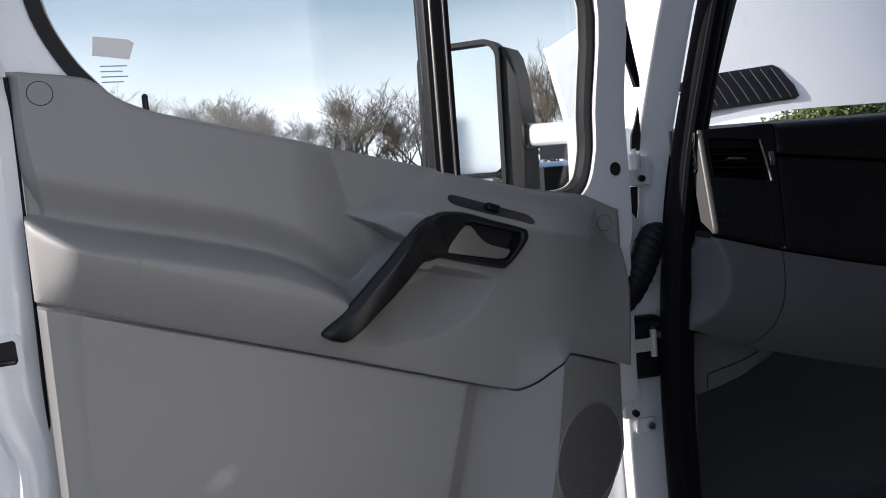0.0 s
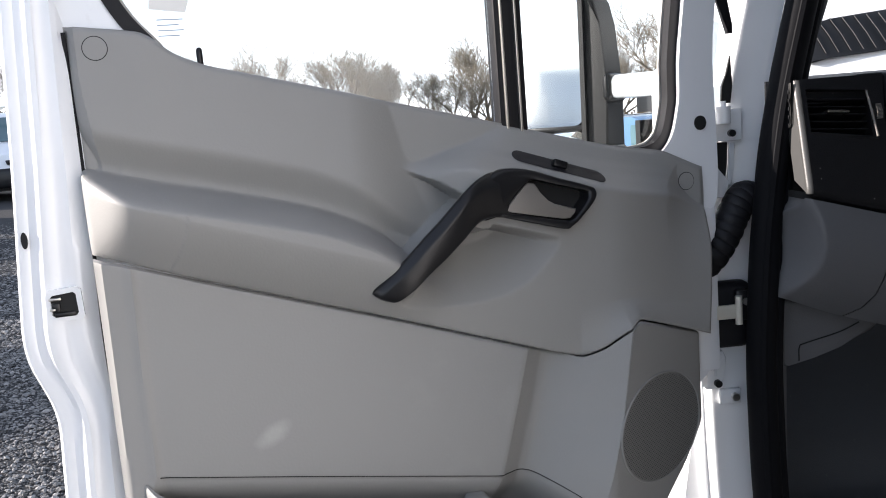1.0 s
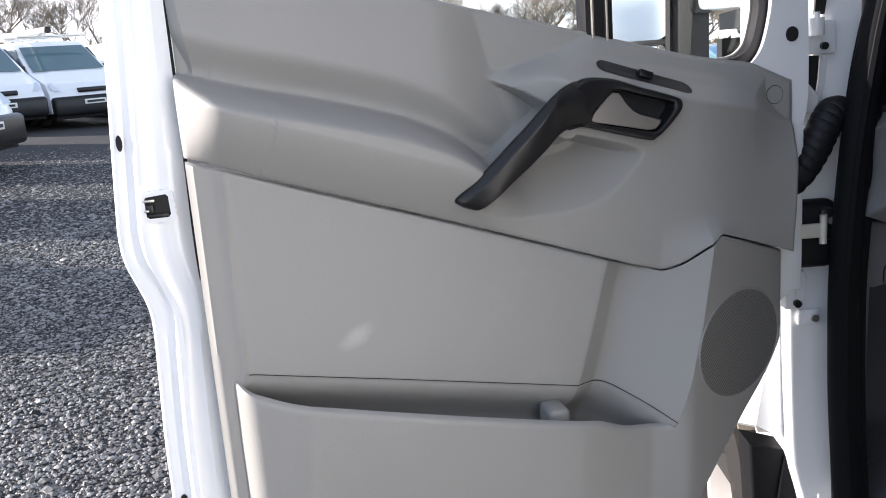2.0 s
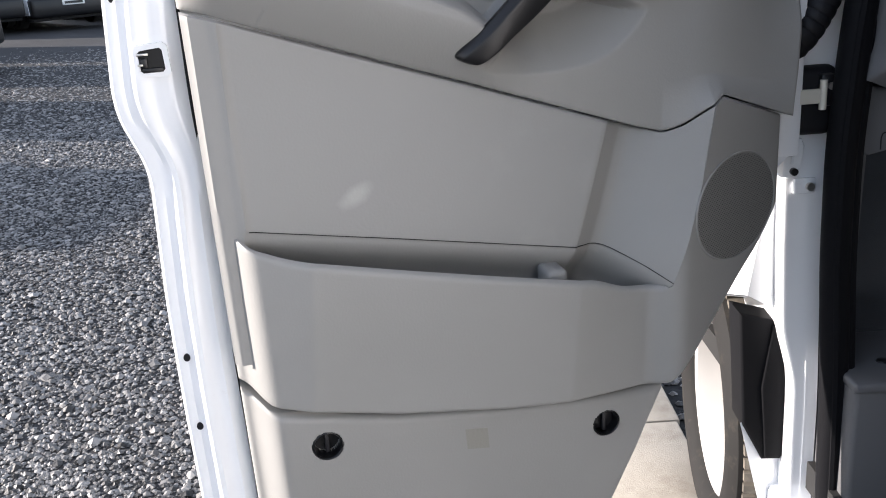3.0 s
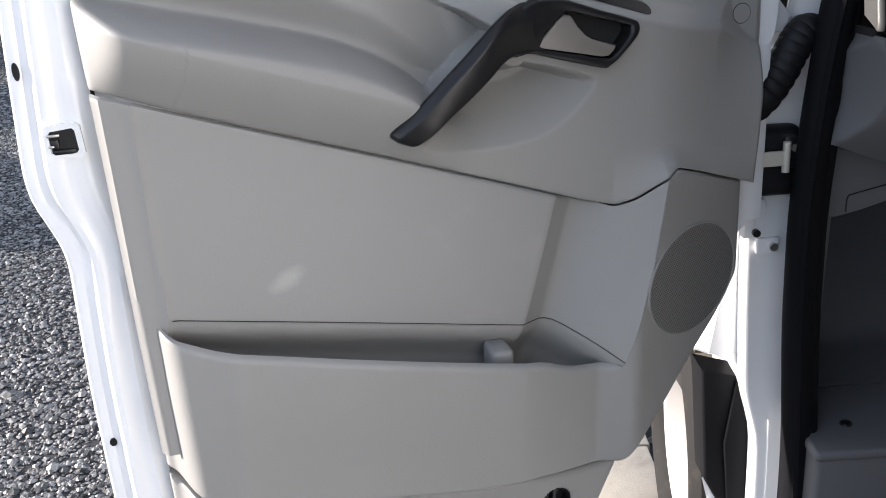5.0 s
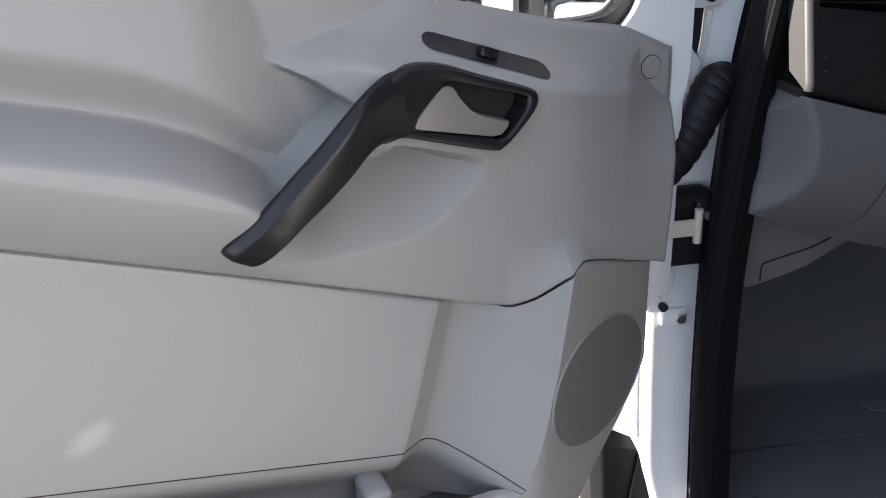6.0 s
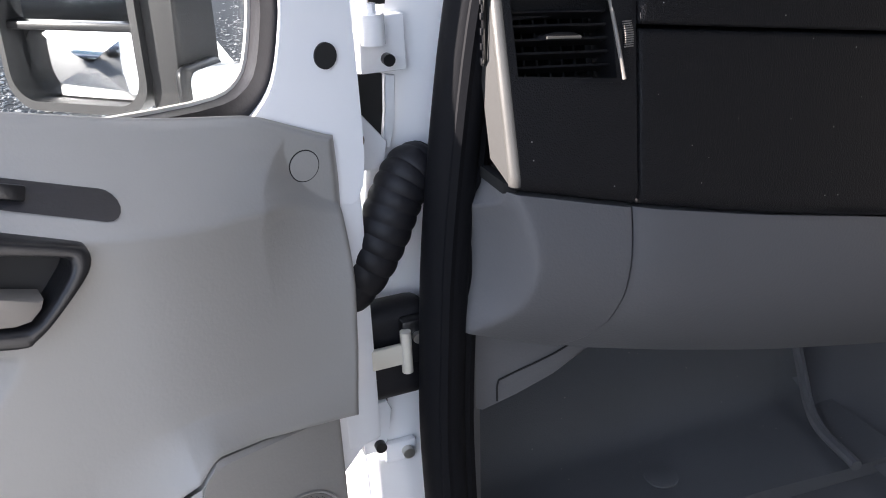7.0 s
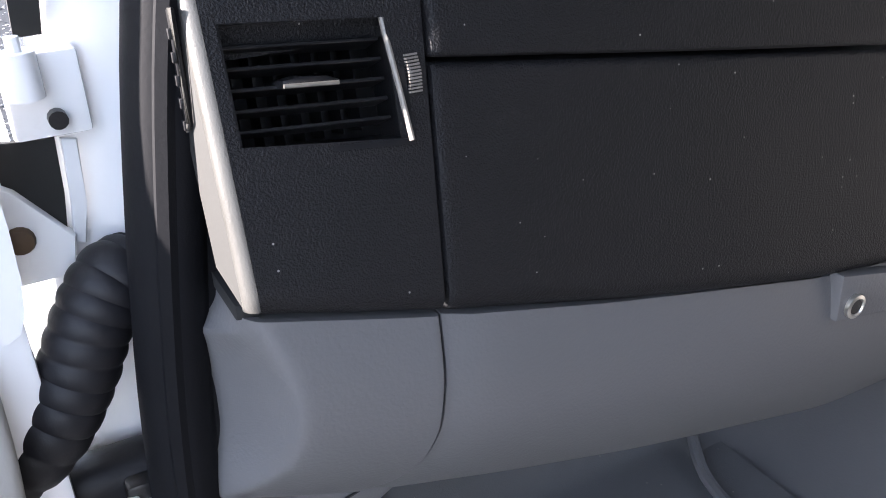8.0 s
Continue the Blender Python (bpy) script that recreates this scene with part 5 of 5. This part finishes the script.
boxed("bulkhead", 0.06, 1.75, -1.66, -1.60, 0.45, 2.30, LINER, shell_cab, 0.01)
# unseen wall without the door's window, added to keep the cab darker
boxed("off_side_wall", 1.75, 1.82, -1.6, 0.30, 0.40, 2.25, LINER, shell_cab, 0.01)
boxed("firewall", 0.05, 1.75, 0.68, 0.72, 0.45, 1.50, DARK, shell_cab, 0.0)
boxed("underfloor", 0.03, 1.78, -1.6, 0.70, 0.40, 0.46, DARK, shell_cab, 0.0)
# unseen white side, brought forward to bounce sun onto the door trim
boxed("load_side_bounce", -0.03, 0.02, -4.2, -1.08, 0.45, 2.35, WHITE, shell_cab, 0.02)
boxed("load_roof", -0.03, 1.85, -4.2, 0.0, 2.352, 2.40, WHITE, shell_cab, 0.02)
boxed("load_far_side", 1.80, 1.85, -4.2, -1.62, 0.45, 2.348, WHITE, shell_cab, 0.02)
boxed("load_back", 0.024, 1.796, -4.2, -4.15, 0.45, 2.348, WHITE, shell_cab, 0.02)
for x0, x1 in ((0.10, 0.16), (1.70, 1.78)):
    bm = bmesh.new()
    tube(bm, [(x0 + 0.03, 0.40, 1.50), (x0 + 0.07, 0.05, 2.0), (x0 + 0.12, -0.25, 2.28)], 0.05, 10, up=(1, 0, 0))
    part("screen_pillar", bm, BLACK, shell_cab)
ws = part("windscreen", sheet(bmesh.new(), lambda s, t: (0.14 + 1.6 * s, 0.78 - 0.85 * t - 0.25 * (2 * s - 1) ** 2 * 0.6, 1.44 + 0.86 * t), 12, 2, lambda s, t: (0.14 + 1.6 * s, 0.785 - 0.85 * t - 0.25 * (2 * s - 1) ** 2 * 0.6, 1.443 + 0.86 * t)), GLASS, shell_cab, "clear windscreen")
ws.visible_shadow = False

# raised bonnet beyond the windscreen


def bon(x, z, w):
    # leans forward as it rises and falls away to its sides
    return (x, 0.90 + 0.62 * (z - 1.6) - w + 0.22 * ((x - 1.3) ** 2 - 0.3025), z)


def bon_low(x):
    return max(1.565, 1.606 - 0.035 * ((x - 0.95) / 0.35) ** 2) if x < 0.95 else 1.606 - 0.004 * (x - 0.95)


BON_TOP = smooth_curve([(0.2, 1.85), (0.27, 1.865), (0.45, 1.97), (0.8, 2.30), (1.1, 2.50), (2.1, 2.55)], 0.03)


def bonnet_at(s, t, inner):
    x = 0.270 + 1.73 * s
    z = bon_low(x) + (BON_TOP(x) - bon_low(x)) * t
    return bon(x, z, -0.03 if inner else 0.03 * math.sin(math.pi * s) + 0.02 * math.sin(math.pi * t))


bm = sheet(bmesh.new(), lambda s, t: bonnet_at(s, t, False), 44, 24, lambda s, t: bonnet_at(s, t, True))
bonnet = part("bonnet", bm, WHITE, body, "white bonnet propped open beyond the windscreen")
part("bonnet_grille", prism(bmesh.new(), [(0.60, 1.610), (0.66, 1.627), (0.90, 1.636), (0.918, 1.645), (0.912, 1.680), (0.893, 1.735), (0.875, 1.747), (0.68, 1.730), (0.58, 1.710)], 0.02, 0.042, bon, 0.006), BLACK, bonnet, "black slatted air intake")
for k in range(9):
    x = 0.63 + 0.031 * k
    part("grille_rib", tube(bmesh.new(), [bon(x + 0.012, 1.634 + 0.03 * (x - 0.6), 0.044), bon(x, 1.685, 0.047), bon(x - 0.014, 1.728 + 0.03 * (x - 0.6), 0.044)], 0.0019, 6, up=(0, 1, 0)), RUBBER, bonnet)
# dark edge beside the upper hinge, and a dark plate for the void's shade
part("pillar_edge", prism(bmesh.new(), [(-0.036, 1.86), (-0.016, 1.86), (-0.014, 1.79), (0.010, 1.66), (0.010, 1.645), (0.000, 1.645), (-0.016, 1.70), (-0.030, 1.80)], 0.002, 0.010, lambda a, b, w: (a, -w, b), 0.002), RUBBER, body)
part("gap_shade", prism(bmesh.new(), [(-0.012, 1.532), (0.004, 1.532), (0.008, 1.56), (0.006, 1.61), (-0.002, 1.58), (-0.010, 1.56)], 0.0, 0.006, lambda a, b, w: (a, -w, b)), DARK, body)

# ---- ground and surroundings ----
def fall(x):
    """The yard falls gently across its whole width."""
    return -0.05 * x


bm = bmesh.new()
sheet(bm, lambda s, t: (-300 + 600 * s, -200 + 600 * t, fall(-300 + 600 * s)), 2, 2)
tagged(part("ground", bm, GROUND, smooth=False), "dark wet gravel yard with puddled patches", "ground", kind="structure")


def stones(count, x0, x1, y0, y1, size, seed, near, fringe):
    """Loose stones over a stretch of the yard that thins out at its fringe."""
    rng = np.random.default_rng(seed)
    base = np.array([(1, 0, 0), (-1, 0, 0), (0, 1, 0), (0, -1, 0), (0, 0, 1), (0, 0, -0.6), (0.6, 0.6, 0.5), (-0.6, 0.6, 0.4), (0.6, -0.6, 0.45), (-0.6, -0.6, 0.5)], float)
    tri = [(4, 0, 6), (4, 6, 2), (4, 2, 7), (4, 7, 1), (4, 1, 9), (4, 9, 3), (4, 3, 8), (4, 8, 0), (0, 2, 6), (2, 1, 7), (1, 3, 9), (3, 0, 8)]
    xs = rng.uniform(x0, x1, count)
    ys = y0 + (y1 - y0) * rng.uniform(0, 1, count) ** near
    xs, ys = xs + rng.normal(0, fringe, count), ys + rng.normal(0, fringe, count)
    r = size * rng.lognormal(0, 0.35, count)
    yaw = rng.uniform(0, 6.283, count)
    jit = rng.uniform(0.7, 1.3, (count, len(base), 3))
    v = base[None] * jit
    v[:, :, 2] *= 0.62
    c, s = np.cos(yaw)[:, None], np.sin(yaw)[:, None]
    vx, vy = v[:, :, 0] * c - v[:, :, 1] * s, v[:, :, 0] * s + v[:, :, 1] * c
    out = np.stack([vx * r[:, None] + xs[:, None], vy * r[:, None] + ys[:, None], v[:, :, 2] * r[:, None] + 0.2 * r[:, None] - 0.05 * xs[:, None]], 2)
    faces = (np.array(tri)[None] + len(base) * np.arange(count)[:, None, None]).reshape(-1, 3)
    me = bpy.data.meshes.new("gravel")
    me.from_pydata(out.reshape(-1, 3).tolist(), [], faces.tolist())
    me.materials.append(STONE)
    return me


gravel = new("gravel", stones(145000, -4.3, -1.1, -0.2, 6.8, 0.0070, 3, 2.1, 0.38))
tagged(gravel, "loose grey gravel stones over the yard", "gravel", kind="stuff")
gravel_wide = new("gravel", stones(60000, -8.0, 4.5, -5.5, 9.0, 0.011, 7, 1.0, 1.2))
tagged(gravel_wide, "scattered grey gravel stones round the van", "gravel", kind="stuff")
gravel_far = new("gravel", stones(22000, -7.5, -1.2, 4.5, 13.0, 0.013, 11, 1.2, 0.9))
tagged(gravel_far, "grey gravel stones out in the yard", "gravel", kind="stuff")
gravel_front = new("gravel", stones(5000, -0.6, 1.2, 1.22, 3.5, 0.011, 5, 1.3, 0.12))
tagged(gravel_front, "loose grey gravel stones beyond the slabs", "gravel", kind="stuff")

# paving slabs beside the wheel
for i in range(2):
    for j in range(2):
        x0, y0 = (-0.425 + 0.010 * j if i else -0.877 + 0.010 * j), 0.385 + 0.522 * j
        sl = boxed("paving_slab", x0, x0 + 0.445, y0, y0 + 0.515, 0.0, 0.035, SLAB, None, 0.006)
        tagged(sl, "pale worn concrete paving slab on the gravel", "paving slab", "slabs by the wheel")


# ---- parked vehicles ----
def van_shape(bm, length, width, height, nose):
    """Side profile, front at +y, carried across with tumblehome."""
    prof = [(-length / 2, 0.30), (-length / 2, height * 0.55), (-length / 2 + 0.10, height - 0.04), (-length / 2 + 0.3, height), (length / 2 - nose - 1.05, height), (length / 2 - nose - 0.78, height - 0.07), (length / 2 - nose * 0.86, height * 0.615), (length / 2 - 0.16, height * 0.485), (length / 2 - 0.02, height * 0.36), (length / 2, 0.30)]
    n = len(prof)
    rows = []
    for sx in (-1, -0.94, -0.5, 0.5, 0.94, 1):
        row = []
        for y, z in prof:
            k = max(0.0, (z - height * 0.5) / (height * 0.5))
            x = sx * width / 2 * (1 - 0.13 * k * k)
            yy = y - (0.12 * abs(sx) ** 4 if y > 0 else 0)
            row.append(bm.verts.new((x, yy, z)))
        rows.append(row)
    for i in range(5):
        for k in range(n):
            j = (k + 1) % n
            bm.faces.new((rows[i][k], rows[i + 1][k], rows[i + 1][j], rows[i][j]))
    bm.faces.new(rows[0])
    bm.faces.new(rows[-1][::-1])
    bmesh.ops.bevel(bm, geom=[e for e in bm.edges if len(e.link_faces) == 2 and e.calc_face_angle(0) > 0.6], offset=0.05, segments=3, profile=0.5, affect="EDGES")
    return prof


def parked_van(name, label, m, paint, length=4.9, width=1.92, height=1.97, nose=1.0, rack=False, group="parked vans"):
    v = thing(name, label, "van" if height > 1.6 else "car", m, group)
    bm = bmesh.new()
    prof = van_shape(bm, length, width, height, nose)
    part("body", bm, paint, v)
    (ya, za), (yb, zb) = prof[5], prof[6]

    def on_screen(a, b, w):
        # a across, b 0..1 up the screen, w proud
        y, z = yb + (ya - yb) * b, zb + (za - zb) * b
        nrm = Vector((0, za - zb, yb - ya)).normalized()
        return Vector((a, y - 0.10 * abs(a / (width / 2)) ** 4, z)) + nrm * w
    bm = bmesh.new()
    sheet(bm, lambda s, t: on_screen((2 * s - 1) * width / 2 * (0.90 - 0.10 * t), 0.06 + 0.84 * t, 0.015), 10, 6)
    part("windscreen", bm, VANGLASS, v)
    for sx in (-1, 1):
        bm = bmesh.new()
        sheet(bm, lambda s, t: (sx * width / 2 * (1.004 - 0.13 * (t * 0.9) ** 2), length / 2 - nose * 0.95 - 0.12 - 0.55 * t - (0.95 - 0.40 * t) * s, height * (0.58 + 0.33 * t)), 6, 5)
        part("side_window", bm, VANGLASS, v)
        bm = bmesh.new()
        sheet(bm, lambda s, t: (sx * (width / 2 - 0.06 - 0.34 * s), length / 2 - 0.13 - 0.15 * t - 0.02 * s + 0.03, height * (0.415 + 0.085 * t - 0.03 * s)), 6, 4)
        part("headlamp", bm, HEADLIGHT, v)
        part("door_mirror", box(bmesh.new(), sx * (width / 2 + 0.02) - 0.10, sx * (width / 2 + 0.02) + 0.12, length / 2 - nose - 0.36, length / 2 - nose - 0.24, height * 0.58, height * 0.58 + 0.22, 0.04, 3), BLACK, v)
        for fy in (length / 2 - 0.85, -length / 2 + 0.95):
            w = part("wheel", lathe(bmesh.new(), [(0.0, 0.02), (0.18, 0.03), (0.20, 0.0), (0.22, 0.02), (0.31, 0.01), (0.33, -0.04), (0.33, -0.18)], 24, lambda x, y, h, sx=sx, fy=fy: (sx * (width / 2 + h), fy + x, 0.33 + y)), TYRE, v)
            part("wheel_trim", lathe(bmesh.new(), [(0.0, 0.035), (0.17, 0.040), (0.205, 0.02)], 20, lambda x, y, h, sx=sx, fy=fy: (sx * (width / 2 + h), fy + x, 0.33 + y)), RIM, w)
    part("bumper", box(bmesh.new(), -width / 2 * 0.99, width / 2 * 0.99, length / 2 - 0.35, length / 2 + 0.05, 0.22, height * 0.335, 0.08, 3), BLACK, v, "black plastic bumper")
    part("grille", box(bmesh.new(), -0.34, 0.34, length / 2 - 0.25, length / 2 + 0.015, height * 0.37, height * 0.425, 0.025, 2), BLACK, v)
    plate = part("number_plate", box(bmesh.new(), -0.26, 0.26, length / 2 + 0.04, length / 2 + 0.065, height * 0.235, height * 0.235 + 0.11, 0.008), PLATE, v)
    boxed("plate_bar", -0.21, 0.21, length / 2 + 0.064, length / 2 + 0.069, height * 0.235 + 0.03, height * 0.235 + 0.08, BAR, plate, 0.0)
    part("underside", box(bmesh.new(), -width / 2 * 0.94, width / 2 * 0.94, -length / 2 + 0.1, length / 2 - 0.1, 0.16, 0.36, 0.02), DARK, v)
    if rack:
        for y in (-0.9, 0.2, 0.9):
            part("roof_bar", box(bmesh.new(), -0.85, 0.85, y - 0.03, y + 0.03, height + 0.08, height + 0.13, 0.01), CHROME, v)
        part("roof_tube", tube(bmesh.new(), [(0.3, -1.6, height + 0.22), (0.3, 1.3, height + 0.22)], 0.07, 14, up=(1, 0, 0)), PLATE, v, "white roof tube")
        part("tube_end", tube(bmesh.new(), [(0.3, 1.3, height + 0.22), (0.3, 1.36, height + 0.22)], 0.078, 14, up=(1, 0, 0)), BLACK, v)
    return v


def stand(x, y, turn):
    return Matrix.Translation((x, y, fall(x))) @ pose(0, 0, 0, 0, 0, turn)


parked_van("parked_van", "white parked van with roof bars and a black bumper", stand(-10.6, 20.4, 229), WHITE, rack=True)
parked_van("parked_van", "white parked van with a dark grille", stand(-11.95, 18.9, 229), WHITE, height=1.93, nose=0.85)
parked_van("parked_van", "white parked van behind the others", stand(-8.9, 22.4, 229), WHITE)

# ---- bare trees ----
def bare_tree(name, label, x, y, height, seed, spread=1.0):
    rng = random.Random(seed)
    t = thing(name, label, "tree", Matrix.Translation((x, y, fall(x))), "bare trees behind the yard")
    trunk, twigs = bmesh.new(), bmesh.new()

    def grow(p, d, length, r, depth):
        n = 4 if depth < 4 else 2
        pts = [p]
        for _ in range(n):
            d = (d + Vector((rng.uniform(-1, 1), rng.uniform(-1, 1), rng.uniform(-0.5, 0.8))) * 0.20).normalized()
            pts.append(pts[-1] + d * length / n)
        tube(trunk if depth < 3 else twigs, pts, lambda q: r * (1 - 0.45 * q), 6 if depth < 2 else 4 if depth < 3 else 3, caps=False)
        if depth >= 6:
            return
        kids = 3 if depth < 2 else 4 if depth < 5 else 3
        for k in range(kids):
            f = rng.uniform(0.45, 1.0)
            q = pts[max(1, min(n, int(f * n + 0.5)))]
            side = Vector((rng.uniform(-1, 1), rng.uniform(-1, 1), rng.uniform(-0.1, 0.7))).normalized()
            nd = (d * 0.75 + side * 0.75 * spread).normalized()
            grow(q, nd, length * rng.uniform(0.58, 0.8), max(0.0075, r * rng.uniform(0.45, 0.62)), depth + 1)
    grow(Vector((0, 0, -0.1)), Vector((0, 0, 1)), height * 0.30, height * 0.017, 0)
    part("trunk", trunk, BARK, t)
    part("crown", twigs, BARK, t)
    return t


# rows of vehicles beside the yard; their long shadows lie across the gravel
parked_van("parked_van", "white parked van with its side to the sun", stand(-10.0, 4.30, -90), WHITE, group="vans along the side")
parked_van("parked_van", "white parked van with its side to the sun", stand(-9.4, 7.25, -90), WHITE, group="vans along the side")
parked_van("parked_van", "white parked van with its side to the sun", stand(-9.4, 10.6, -90), WHITE, group="vans along the side")
parked_van("parked_van", "large white parked van with its side to the sun", stand(-12.2, 13.7, -90), WHITE, 5.4, 2.3, 2.5, group="vans along the side")
parked_van("parked_car", "dark parked car with its front to the yard", stand(-10.6, -1.2, -93), CARDARK, 4.3, 1.8, 1.45, 0.95, group="dark cars behind")
parked_van("parked_car", "dark parked car with its front to the yard", stand(-10.9, -3.9, -88), CARDARK, 4.3, 1.8, 1.45, 0.95, group="dark cars behind")
parked_van("parked_car", "dark blue car across the yard", stand(8.6, 33.0, 120), CARDARK, 4.3, 1.8, 1.48, 0.95, group="cars ahead")
parked_van("parked_car", "pale blue parked car beyond the mirror", stand(4.6, 14.5, 200), CARBLUE, 4.3, 1.8, 1.5, 0.95, group="cars ahead")
# white box lorry behind, seen in the mirror
lorry = thing("box_lorry", "white box lorry body with small dark lettering", "lorry", stand(-38.5, -14.6, -75))
part("box_body", box(bmesh.new(), -1.25, 1.25, -3.5, 3.5, 0.9, 3.6, 0.03), BOXWHITE, lorry)
part("chassis", box(bmesh.new(), -1.1, 1.1, -3.4, 5.0, 0.45, 0.9, 0.03), DARK, lorry)
part("lorry_cab", box(bmesh.new(), -1.1, 1.1, 3.6, 5.2, 0.5, 2.5, 0.12, 3), WHITE, lorry)
for k in range(4):
    boxed("text_bar", -0.9, 0.7 - 0.2 * (k % 2), 3.5, 3.52, 1.8 - 0.16 * k, 1.86 - 0.16 * k, BAR, lorry, 0.0)

# long hedge and grass bank ahead
def bushes(name, label, category, mat, n, x0, x1, y0, y1, h, seed, leaf):
    rng = np.random.default_rng(seed)
    c = np.stack([rng.uniform(x0, x1, n), rng.uniform(y0, y1, n), h * rng.uniform(0, 1, n) ** 0.8], 1)
    c[:, 2] *= 0.75 + 0.35 * np.sin(c[:, 0] * 0.9) * np.sin(c[:, 0] * 0.37 + 1)
    c[:, 2] -= 0.05 * c[:, 0]
    d = rng.normal(0, leaf, (n, 3, 3))
    v = (c[:, None] + d).reshape(-1, 3)
    me = bpy.data.meshes.new(name)
    me.from_pydata(v.tolist(), [], np.arange(3 * n).reshape(-1, 3).tolist())
    me.materials.append(mat)
    return tagged(new(name, me), label, category, kind="stuff")


bushes("hedge", "brown bare hedge under the trees", "hedge", HEDGE, 30000, -45, 40, 52, 54, 2.0, 8, 0.09)
bushes("grass_bank", "green grass bank beyond the bonnet", "grass", GRASS, 60000, 3.4, 9.5, 7.4, 8.4, 2.75, 9, 0.03)

protos = [bare_tree("bare_tree", "leafless winter tree with fine twigs", -3.0, 57.0, 8.0, 11), bare_tree("bare_tree", "leafless winter tree with fine twigs", 6.5, 56.0, 7.5, 23, 1.2), bare_tree("bare_tree", "leafless winter tree with fine twigs", -10.5, 58.0, 8.0, 37)]
rng = random.Random(5)
for k in range(42):
    if k < 13:
        x, sc = -3.5 + 1.2 * k + rng.uniform(-0.5, 0.5), rng.uniform(0.85, 1.3)
    elif k < 21:
        x, sc = 15.0 + 1.4 * (k - 13) + rng.uniform(-0.5, 0.5), rng.uniform(1.1, 1.6)
    else:
        x, sc = -38.0 + 1.7 * (k - 21) + rng.uniform(-0.8, 0.8), rng.uniform(0.7, 1.3)
    copy_thing(protos[k % 3], Matrix.Translation((x, 57 + rng.uniform(-3, 8), fall(x) - 0.1)) @ pose(0, 0, 0, 0, 0, rng.uniform(0, 360)) @ Matrix.Scale(sc, 4))
